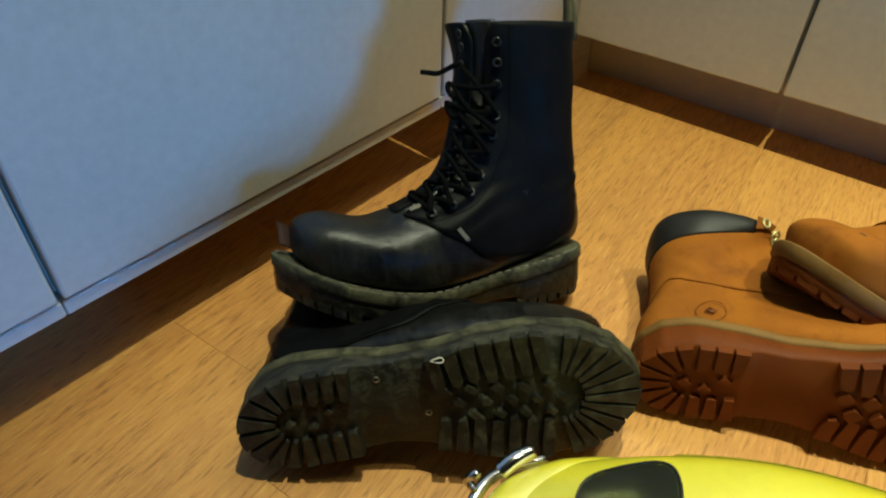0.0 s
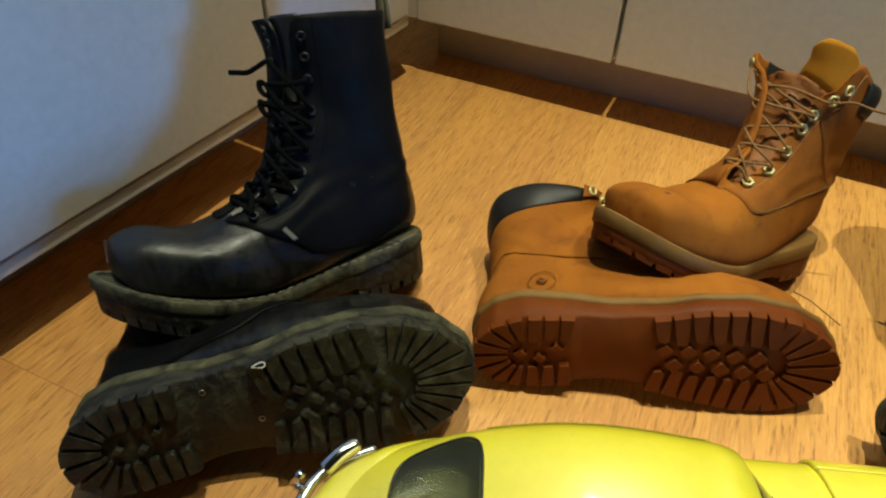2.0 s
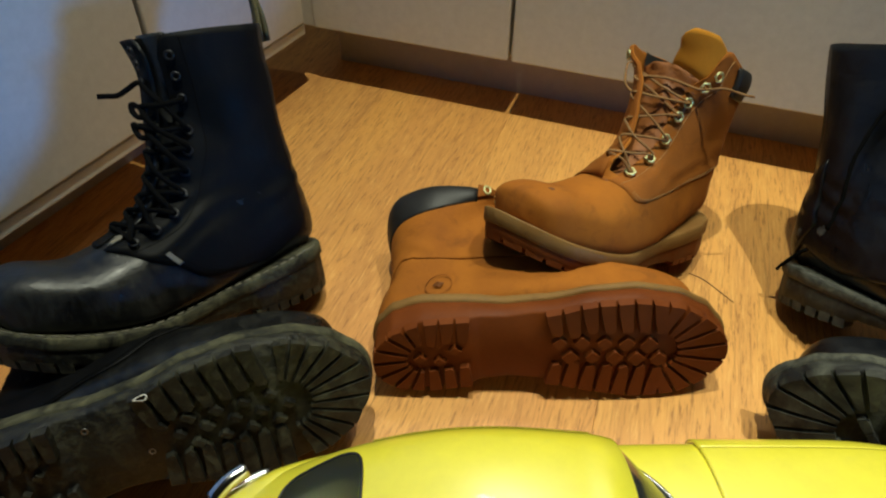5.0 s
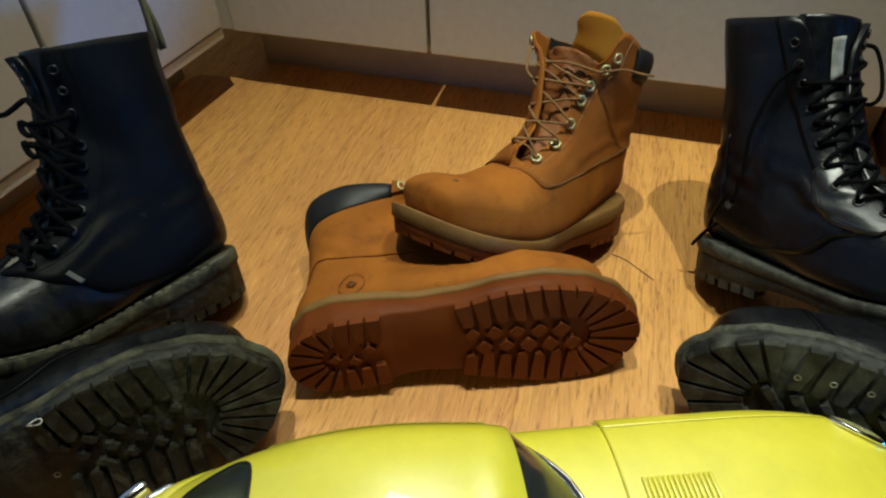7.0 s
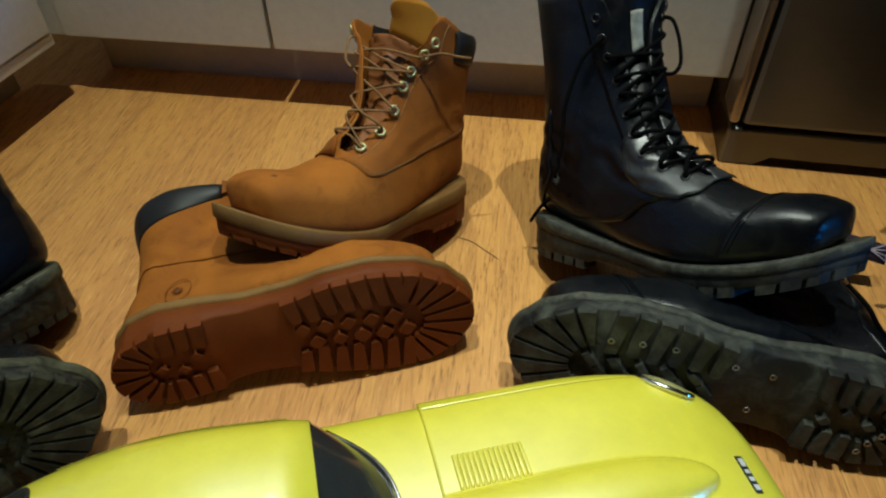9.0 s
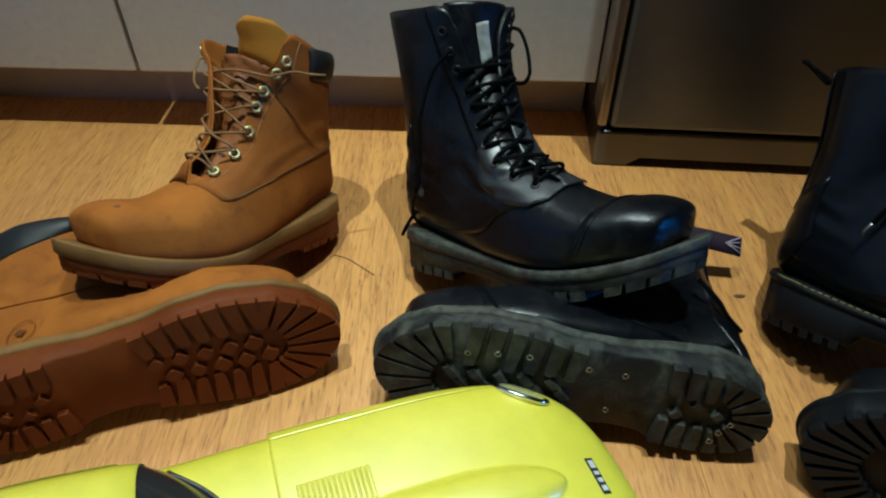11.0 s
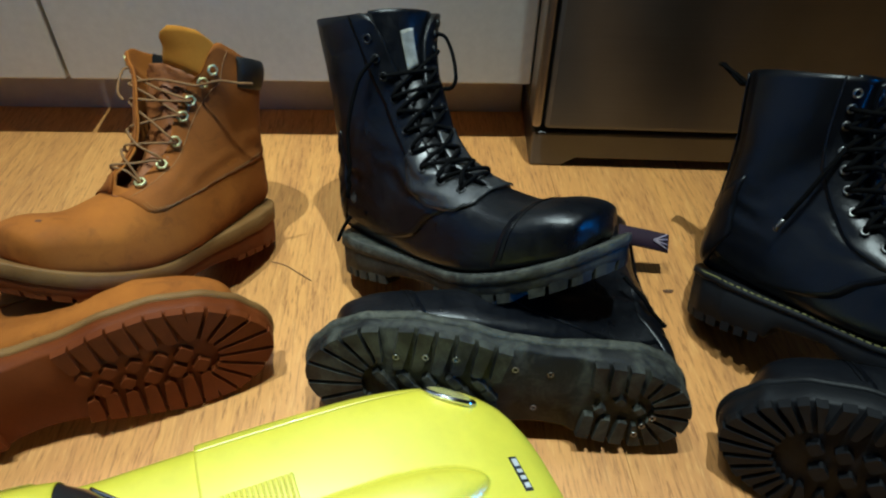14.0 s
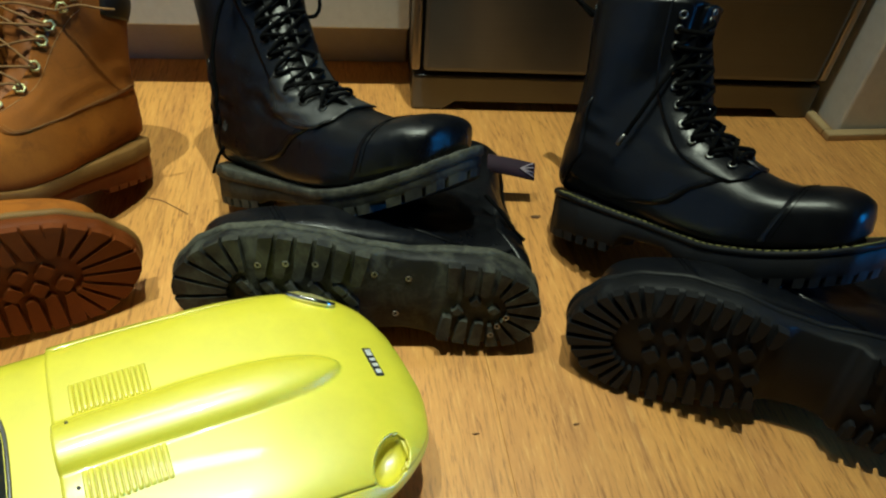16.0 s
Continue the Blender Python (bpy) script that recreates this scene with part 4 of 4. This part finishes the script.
boot("black leather boot with diamond tread lying on its side", lying(0.8654, 0.3197, 0.0545, 154.2, 14.0, 1.0), 1, SATIN, spring=0.015, squash=0.4, away=0.14, scale=0.976)

# ---- room ----
floor = new("floor", None)
tagged(floor, "oak laminate floor of long planks", "floor", kind="structure")
boxed("subfloor", (-0.62, -2.6, -0.03), (3.4, 1.7, -0.0125), "plastic_black", floor, bevel=0.0)
PLANK, LONG = 0.193, 1.285
rng = random.Random(5)
ix = 0
x = -0.62
while x < 3.4:
    y = -2.6 - rng.random() * LONG
    while y < 1.7:
        lo, hi = max(y, -2.6), min(y + LONG, 1.7)
        if hi - lo > 0.05:
            boxed("plank", (x + 0.00008, lo + 0.00008, -0.012), (min(x + PLANK, 3.4) - 0.00008, hi - 0.00008, 0.0), "oak", floor, bevel=0.0003)
        y += LONG
    x += PLANK


def cabinet_run(name, m, joints, height, label, rail=0.0, recess=0.072):
    """Base cabinets in a row along local x, fronts at y = 0 facing -y; joints: x of the door gaps."""
    for a, b in zip(joints, joints[1:]):
        unit = new("base_cabinet", None)
        tagged(unit, label, "cabinet", name)
        boxed("body", (a + 0.002, 0.020, 0.080), (b - 0.002, 0.58, height - 0.04), "door_white", unit)
        boxed("door", (a + 0.0025, 0.0, 0.083 + rail), (b - 0.0025, 0.019, height - 0.045), "door_white", unit, bevel=0.0025)
        if rail:
            boxed("bottom_rail", (a + 0.0005, 0.002, 0.079), (b - 0.0005, 0.019, 0.0805 + rail), "door_white", unit, "white rail under the door", bevel=0.0015)
        unit.matrix_world = m
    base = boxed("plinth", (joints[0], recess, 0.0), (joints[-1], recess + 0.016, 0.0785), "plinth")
    tagged(base, "plinth board recessed under the cabinets, its shade put into a darker beige", "plinth", kind="structure")
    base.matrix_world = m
    top = boxed("worktop", (joints[0], 0.0, height - 0.038), (joints[-1], 0.60, height), "worktop")
    tagged(top, "dark kitchen worktop on the base cabinets", "worktop")
    top.matrix_world = m


BACK = Matrix.Translation((-0.046, 0.944, 0)) @ pose(0, 0, 0, 0, 0, -2.0)
cabinet_run("back cabinets", BACK, [-0.29, 0.0, 0.563], 0.90, "white lacquered base cabinet under the worktop")
LEFT = Matrix.Translation((-0.337, 0.94, 0)) @ pose(0, 0, 0, 0, 0, 90 - 6.9)
cabinet_run("left cabinets", LEFT, [-1.9, -1.32, -0.725, -0.27, 0.0], 0.90, "white lacquered base cabinet along the side wall", 0.013, 0.095)

# added to close the wedge between the runs and stop light through it
tagged(boxed("corner_filler", (-0.42, 0.957, 0.083), (-0.330, 0.985, 0.86), "door_white"), "white filler strip in the corner between the cabinets", "filler", kind="structure")

# refrigerator
fridge = new("fridge", None)
tagged(fridge, "dark stainless steel fridge standing on the floor", "fridge")
boxed("body", (0.0, 0.03, 0.05), (0.545, 0.60, 1.75), "plastic_black", fridge, bevel=0.004)
boxed("door", (0.013, -0.03, 0.056), (0.532, 0.027, 1.70), "fridge", fridge, bevel=0.007)
for x in (0.0, 0.5335):
    boxed("door_edge", (x, -0.026, 0.056), (x + 0.0115, 0.027, 1.70), "steel_edge", fridge, "steel door edge, paler to show the bevel's reflection", bevel=0.004)
# added black block, stands for the dark shade under the fridge
boxed("underside", (0.054, 0.012, 0.001), (0.491, 0.39, 0.0165), "plastic_black", fridge, "black block added to darken the gap under the fridge")
outline = [(0.002, 0.0), (0.042, 0.0), (0.047, 0.004), (0.050, 0.012), (0.057, 0.017), (0.488, 0.017), (0.495, 0.012), (0.498, 0.004), (0.503, 0.0), (0.543, 0.0), (0.543, 0.049), (0.002, 0.049)]
bm = bmesh.new()
front, back = ([bm.verts.new((x, y, z)) for x, z in outline] for y in (-0.024, 0.40))
bm.faces.new(front)
bm.faces.new(back)
for k in range(12):
    bm.faces.new((front[k], front[(k + 1) % 12], back[(k + 1) % 12], back[k]))
bmesh.ops.bevel(bm, geom=[e for e in bm.edges if abs(e.verts[0].co.y - e.verts[1].co.y) < 0.001 or e.calc_length() > 0.3 and min(e.verts[0].co.x, 0.545 - e.verts[0].co.x) < 0.01], offset=0.0035, segments=2, affect="EDGES", profile=0.5)
part("base", bm, "fridge", fridge, smooth=False)
fridge.matrix_world = Matrix.Translation((0.513, 0.897, 0)) @ pose(0, 0, 0, 0, 0, -4.0)

# walls; south, east, west and ceiling are dark so little light bounces back
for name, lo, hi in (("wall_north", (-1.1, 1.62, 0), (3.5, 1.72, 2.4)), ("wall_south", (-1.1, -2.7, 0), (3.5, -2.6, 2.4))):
    tagged(boxed(name, lo, hi, "wall_tile" if name == "wall_north" else "wall"), "plain kitchen wall coloured to steer bounced light", "wall", kind="structure")
tagged(boxed("wall_pier", (1.074, 0.796, 0), (1.19, 1.61, 2.4), "door_white", bevel=0.003), "white painted wall end beside the fridge", "wall", kind="structure")
tagged(boxed("trim", (1.051, 0.780, 0.0), (1.205, 0.794, 0.010), "trim_wood"), "pale wooden floor trim round the wall end", "trim", kind="structure")
tagged(boxed("trim", (1.051, 0.7945, 0.0), (1.064, 0.98, 0.010), "trim_wood"), "pale wooden floor trim round the wall end", "trim", kind="structure")
# scraps and grime on the floor
for k, (gx, gy, r) in enumerate(((0.6268, 0.6511, 0.007), (0.5162, 0.3942, 0.0025), (0.5993, 0.3952, 0.003), (0.655, 0.640, 0.003))):
    bm = bmesh.new()
    rr = random.Random(k)
    vs = [bm.verts.new((gx + r * (1.3 - 0.6 * rr.random()) * math.cos(2 * math.pi * j / 9), gy + 0.35 * r * (1.3 - 0.6 * rr.random()) * math.sin(2 * math.pi * j / 9), 0.0005)) for j in range(9)]
    bm.faces.new(vs)
    tagged(part("floor_stain", bm, "grime", None, thick=0.0004, offset=1.0), "small brown stain on the laminate floor", "stain")
scratch = part("floor_scratch", strip([(0.217, 0.7055, 0.0004), (0.232, 0.700, 0.0004), (0.246, 0.689, 0.0004), (0.262, 0.676, 0.0004)], 0.0011, (0.5, 0.85, 0.0)), "grime", None, thick=0.0003, offset=1.0)
tagged(scratch, "thin brown curved scratch on the laminate floor", "scratch")
east = new("wall_east", None)
tagged(east, "painted wall with a window opening", "wall", kind="structure")
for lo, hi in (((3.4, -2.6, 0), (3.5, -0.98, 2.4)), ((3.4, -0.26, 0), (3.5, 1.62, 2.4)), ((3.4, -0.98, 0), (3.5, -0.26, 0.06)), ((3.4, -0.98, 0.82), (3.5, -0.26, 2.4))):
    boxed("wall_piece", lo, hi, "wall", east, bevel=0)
# unseen wall, its opening made only to hold the west fill lamp
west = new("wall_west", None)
tagged(west, "dark wall with an opening added for the west fill lamp", "wall", kind="structure")
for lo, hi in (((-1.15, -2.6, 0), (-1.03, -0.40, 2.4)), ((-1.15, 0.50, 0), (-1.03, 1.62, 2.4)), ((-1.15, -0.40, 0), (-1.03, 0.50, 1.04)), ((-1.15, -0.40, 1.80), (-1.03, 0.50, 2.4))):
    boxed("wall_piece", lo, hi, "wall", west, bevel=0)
tagged(boxed("ceiling", (-1.15, -2.7, 2.4), (3.5, 1.72, 2.5), "wall", bevel=0), "plain ceiling out of view, grey to bounce less light", "ceiling", kind="structure")


# ---- toy car ----
def car():
    thing = new("toy_car", None)
    tagged(thing, "yellow toy coupe with a long bonnet and missing headlamp", "toy car")
    # stations from the tail: x, half width, top of the body, bottom
    ST = [(0.0, 0.034, 0.086, 0.060), (0.02, 0.066, 0.095, 0.045), (0.07, 0.090, 0.101, 0.032), (0.14, 0.101, 0.103, 0.026), (0.22, 0.103, 0.101, 0.024),
          (0.30, 0.103, 0.101, 0.024), (0.38, 0.102, 0.098, 0.026), (0.45, 0.100, 0.092, 0.028), (0.505, 0.089, 0.081, 0.032), (0.54, 0.064, 0.064, 0.036), (0.556, 0.026, 0.050, 0.040)]
    LAMP_X, LAMP_Y = 0.507, 0.076

    def bulge(x, y):
        """The long hump on the bonnet, with a round nose."""
        w = 0.0192 * math.sqrt(max(0.0, 1 - (max(0.0, x - 0.435) / 0.068) ** 2)) * (0.9 + 0.1 * min(1.0, (x - 0.32) / 0.08))
        if x < 0.322 or abs(y) >= w:
            return 0.0
        return 0.0085 * (1 - (abs(y) / w) ** 2) ** 0.62 * (w / 0.0192) ** 0.6

    def ring(f, a):
        x, w, t, b = spline(ST, f)
        c, s = math.cos(a), math.sin(a)
        y = w * math.copysign(abs(c) ** 0.60, c)
        haunch = 0.014 * math.exp(-((abs(y) - w * 0.84) / 0.017) ** 2) * max(0.0, min(1.0, x / 0.05)) * max(0.0, min(1.0, (0.27 - x) / 0.10)) if s > 0 else 0.0
        return Vector((x, y, (t + b) / 2 + (t - b) / 2 * math.copysign(abs(s) ** 0.80, s) + haunch))

    def skin(f, u, off=0.0):
        """A point of the upper side: f along the stations, u across from -1 to 1."""
        x, w, t, b = spline(ST, f)
        y = u * w
        c = min(1.0, abs(u)) ** (1 / 0.60)
        return Vector((x, y * (1 + off / w), (t + b) / 2 + ((t - b) / 2) * (1 - c * c) ** 0.40 + off + bulge(x, y)))

    def top(x, y):
        """Height of the bonnet at a place."""
        lo, hi = 4.0, 10.0
        for _ in range(24):
            m = (lo + hi) / 2
            lo, hi = (m, hi) if spline(ST, m)[0] < x else (lo, m)
        return skin(lo, y / spline(ST, lo)[1])[2]

    def lamp_axes(sg):
        """Middle, long axis, short axis and outward normal of a headlamp."""
        out = Vector((0.50, 0.56 * sg, 0.66)).normalized()
        along = Vector((0.74, -0.67 * sg, 0.0))
        along = (along - out * along.dot(out)).normalized()
        return Vector((LAMP_X, sg * LAMP_Y, top(LAMP_X, sg * LAMP_Y))), along, out.cross(along), out

    def lamp_hole(bm):
        for sg in (1, -1):
            mid, along, across, _ = lamp_axes(sg)
            gone = []
            for f in bm.faces:
                d = f.calc_center_median() - mid
                if d.length < 0.03 and (d.dot(along) / 0.0185) ** 2 + (d.dot(across) / 0.0118) ** 2 < 1:
                    gone.append(f)
            bmesh.ops.delete(bm, geom=gone, context="FACES")
    bm = bmesh.new()
    rows = [[bm.verts.new(ring(10 * i / 110, 2 * math.pi * (j + 0.5) / 120)) for j in range(120)] for i in range(111)]
    for r, q in zip(rows, rows[1:]):
        for j in range(120):
            bm.faces.new((r[j], r[(j + 1) % 120], q[(j + 1) % 120], q[j]))
    bm.faces.new(rows[0])
    bm.faces.new(rows[-1])
    lamp_hole(bm)
    part("body", bm, "paint", thing, thick=0.0015)
    # bonnet lid, standing a little proud of the body
    bm = bmesh.new()
    f0, f1 = 5.35, 9.72
    rows = []
    for i in range(171):
        f = f0 + (f1 - f0) * i / 170
        edge = min(0.97, 0.086 / spline(ST, f)[1])
        rows.append([bm.verts.new(skin(f, edge * (2 * j / 110 - 1), 0.0024)) for j in range(111)])
    for r, q in zip(rows, rows[1:]):
        for j in range(110):
            bm.faces.new((r[j], r[j + 1], q[j + 1], q[j]))
    lamp_hole(bm)
    bonnet = part("bonnet", bm, "paint", thing, thick=0.0022)

    # strips of the wings beside the lid
    for sg in (1, -1):
        bm = bmesh.new()
        rows = []
        for i in range(101):
            f = f0 + (9.25 - f0) * i / 100
            w = spline(ST, f)[1]
            a = min(0.972, 0.0868 / w)
            rows.append([bm.verts.new(skin(f, sg * (a + (0.997 - a) * j / 10), 0.0023)) for j in range(11)])
        for r, q in zip(rows, rows[1:]):
            for j in range(10):
                bm.faces.new((r[j], r[j + 1], q[j + 1], q[j]))
        lamp_hole(bm)
        part("wing", bm, "paint", thing, thick=0.0022)
    # louvres
    for sg in (1, -1):
        for k in range(14):
            x = 0.341 + 0.0033 * k
            y0, y1 = 0.0212, 0.0440
            pts = [Vector((x, sg * (y0 + (y1 - y0) * k), top(x, sg * (y0 + (y1 - y0) * k)) + h)) for k, h in ((0.0, 0.0022), (0.08, 0.0031), (0.5, 0.0033), (0.92, 0.0031), (1.0, 0.0022))]
            part("louvre", tube(bmesh.new(), pts, 0.00145, 8, 3, 0.8), "paint", bonnet)
    # name plate on the nose, with plain bars
    zb = top(0.528, 0.0)
    plate = part("plate", box(bmesh.new(), (-0.0035, -0.0135, 0), (0.0035, 0.0135, 0.001), 0.0004), "plate_black", bonnet, "black plate with pale bars", smooth=False)
    plate.matrix_basis = Matrix.Translation((0.528, 0.0, zb + 0.0021)) @ pose(0, 0, 0, 0, 26, 0)
    for y, w in ((-0.0095, 0.0038), (-0.0035, 0.0030), (0.0018, 0.0026), (0.0085, 0.0058)):
        bar = part("bar", box(bmesh.new(), (-0.0022, y - w / 2, 0.001), (0.0022, y + w / 2, 0.0014), 0), "plate_white", bonnet, smooth=False)
        bar.matrix_basis = plate.matrix_basis
    # headlamps: chrome rim and glass on one side, an empty broken bowl on the other
    for sg in (1, -1):
        mid, along, across, out = lamp_axes(sg)
        at = lambda b, k, h: mid + along * 0.0200 * k * math.cos(b) + across * 0.0130 * k * math.sin(b) + out * h
        turns = [2 * math.pi * j / 28 for j in range(28)]
        bm = bmesh.new()
        rows = [[bm.verts.new(at(b, math.cos(math.pi / 2 * i / 8.4), -0.001 - 0.015 * math.sin(math.pi / 2 * i / 8.4))) for b in turns] for i in range(9)]
        for r, q in zip(rows, rows[1:]):
            for j in range(28):
                bm.faces.new((r[j], r[(j + 1) % 28], q[(j + 1) % 28], q[j]))
        bm.faces.new(rows[-1])
        part("headlamp_bowl", bm, "paint", thing)
        if sg > 0:
            part("headlamp_rim", tube(bmesh.new(), [at(b, 1.0, 0.0012) for b in turns + turns[:1]], 0.0020, 8, 2), "chrome", thing, "chrome rim")
            bm = bmesh.new()
            rows = [[bm.verts.new(at(b, 0.97 * math.cos(math.pi / 2 * i / 6.2), 0.001 + 0.005 * math.sin(math.pi / 2 * i / 6.2))) for b in turns] for i in range(7)]
            for r, q in zip(rows, rows[1:]):
                for j in range(28):
                    bm.faces.new((r[j], r[(j + 1) % 28], q[(j + 1) % 28], q[j]))
            bm.faces.new(rows[-1])
            part("headlamp_glass", bm, "lamp_glass", thing, "clear headlamp cover")
    # cabin: rear slope, roof, then the windscreen
    CB = [(0.028, 0.050, 0.097), (0.058, 0.062, 0.119), (0.10, 0.068, 0.145), (0.145, 0.071, 0.160), (0.186, 0.071, 0.1645), (0.229, 0.069, 0.1605), (0.258, 0.068, 0.151), (0.304, 0.074, 0.099)]

    def shell(f, a, off=0.0):
        x, w, t = spline(CB, f)
        c, s = math.cos(a), math.sin(a)
        x -= 0.040 * c * c * max(0.0, min(1.0, f - 6.0))
        return Vector((x, (w + 0.014 * (1 - s) + off) * math.copysign(abs(c) ** 0.55, c), 0.085 + (t + off - 0.085) * abs(s) ** 0.42))

    def sheet(f0, f1, a0, a1, n, k, off):
        bm = bmesh.new()
        rows = [[bm.verts.new(shell(f0 + (f1 - f0) * i / n, math.radians(a0 + (a1 - a0) * j / k), off)) for j in range(k + 1)] for i in range(n + 1)]
        for r, q in zip(rows, rows[1:]):
            for j in range(k):
                bm.faces.new((r[j], r[j + 1], q[j + 1], q[j]))
        return bm
    bm = sheet(0.0, 6.05, 0, 180, 121, 96, 0.0)
    bm.faces.ensure_lookup_table()
    hole = []
    for k, f in enumerate(bm.faces):
        cu, cv = ((k // 96 + 0.5) * 6.05 / 121 - 1.62) / 0.60, ((k % 96 + 0.5) * 180 / 96 - 90) / (45 + 5 * ((k // 96 + 0.5) * 6.05 / 121 - 1.62) / 0.62)
        if cu ** 4 + cv ** 4 < 1:
            hole.append(f)
    bmesh.ops.delete(bm, geom=hole, context="FACES")
    part("cabin", bm, "paint", thing)
    part("windscreen", sheet(6.05, 7.0, 0, 180, 14, 40, -0.0006), "glass_dark", thing, "dark windscreen")
    part("windscreen_frame", tube(bmesh.new(), [shell(6.98, math.radians(a), 0.001) for a in range(8, 173, 6)], 0.0016, 6, 2), "chrome", thing, "thin chrome windscreen frame")
    # rear window with rounded corners
    bm = bmesh.new()
    mid = bm.verts.new(shell(1.62, math.radians(90), 0.0012))
    loop = []
    for k in range(48):
        b = 2 * math.pi * k / 48
        cu, cv = math.copysign(abs(math.cos(b)) ** 0.5, math.cos(b)), math.copysign(abs(math.sin(b)) ** 0.5, math.sin(b))
        loop.append((1.62 + 0.62 * cu, 90 + (46 + 5 * cu) * cv))
    inner = [bm.verts.new(shell(1.62 + (f - 1.62) * 0.5, math.radians(90 + (a - 90) * 0.5), 0.0012)) for f, a in loop]
    outer = [bm.verts.new(shell(f, math.radians(a), 0.0009)) for f, a in loop]
    for k in range(48):
        n = (k + 1) % 48
        bm.faces.new((mid, inner[k], inner[n]))
        bm.faces.new((inner[k], outer[k], outer[n], inner[n]))
    rear = part("rear_window", bm, "glass_tinted", thing, "dark tinted rear window")
    part("window_seal", tube(bmesh.new(), [shell(f, math.radians(a), 0.0009) for f, a in loop + loop[:1]], 0.0009, 5, 2), "plastic_black", rear)
    part("floor_pan", box(bmesh.new(), (0.06, -0.066, 0.060), (0.285, 0.066, 0.086), 0.004), "plastic_black", thing, smooth=False)
    for y in (0.032, -0.032):
        seat = box(bmesh.new(), (0.150, y - 0.024, 0.086), (0.166, y + 0.024, 0.132), 0.006)
        box(seat, (0.160, y - 0.024, 0.086), (0.205, y + 0.024, 0.097), 0.004)
        part("seat", seat, "plastic_black", thing)
    part("steering_wheel", torus(bmesh.new(), (0.228, 0.032, 0.116), (-0.8, 0, 0.6), 0.017, 0.0018, 24, 6), "plastic_black", thing)
    part("dashboard", box(bmesh.new(), (0.240, -0.064, 0.086), (0.275, 0.064, 0.112), 0.006), "plastic_black", thing)
    for sg in (1, -1):
        a0, a1 = (10, 24) if sg > 0 else (156, 170)
        part("side_window", sheet(2.3, 5.6, a0, a1, 20, 8, 0.0008), "glass_dark", thing, "dark side window")
    # wipers
    for y in (0.012, -0.030):
        p = Vector((0.299, y, 0.106))
        part("wiper", tube(bmesh.new(), [p, p + Vector((-0.010, 0.014, 0.009)), p + Vector((-0.020, 0.030, 0.016))], 0.0009, 5, 3), "plastic_black", thing)
        part("washer_jet", tube(bmesh.new(), [Vector((0.337, y, top(0.337, y))), Vector((0.337, y, top(0.337, y) + 0.003))], 0.0012, 6, 1), "plastic_black", thing)
    # rear bumper and overriders
    half = [Vector((0.040, 0.089, 0.074)), Vector((0.015, 0.0715, 0.078)), Vector((0.0, 0.048, 0.080))]
    rear = half + [Vector((-0.005, 0.0, 0.080))] + [Vector((p.x, -p.y, p.z)) for p in reversed(half)]
    part("rear_bumper", tube(bmesh.new(), rear, 0.0042, 10, 6, 0.8), "chrome", thing, "chrome rear bumper")
    for sg in (1, -1):
        part("overrider", tube(bmesh.new(), [Vector((0.001, sg * 0.053, 0.074)), Vector((-0.008, sg * 0.054, 0.084)), Vector((-0.001, sg * 0.055, 0.094))], 0.0030, 8, 3), "chrome", thing)
        part("tail_lamp", tube(bmesh.new(), [Vector((0.012, sg * 0.061, 0.090)), Vector((0.020, sg * 0.070, 0.094)), Vector((0.030, sg * 0.079, 0.094))], 0.0055, 10, 4), "chrome", thing)
    # wheels
    for x in (0.105, 0.420):
        for sg in (1, -1):
            bm = torus(bmesh.new(), (x, sg * 0.086, 0.038), (0, 1, 0), 0.028, 0.010, 28, 10)
            wheel = part("wheel", bm, "tyre", thing)
            part("rim", tube(bmesh.new(), [Vector((x, sg * 0.079, 0.038)), Vector((x, sg * 0.092, 0.038))], 0.021, 20, 1), "chrome", wheel)
    thing.matrix_world = Matrix.Translation((-0.058, 0.231, 0)) @ pose(0, 0, 0, 0, 0, 20.5)
    return thing


def glass_clear(t, b):
    b.inputs["Base Color"].default_value = (0.9, 0.92, 0.9, 1)
    b.inputs["Transmission Weight"].default_value = 0.9
    b.inputs["Roughness"].default_value = 0.05


MAT["lamp_glass"] = material("clear_plastic", glass_clear)
MAT["plate_black"] = material("plate_black", surface((0.02, 0.02, 0.02), (0.03, 0.03, 0.03), 0.3, 0.4, 200, 20))
MAT["plate_white"] = material("plate_white", surface((0.6, 0.6, 0.58), (0.7, 0.7, 0.68), 0.4, 0.5, 200, 20))
car()
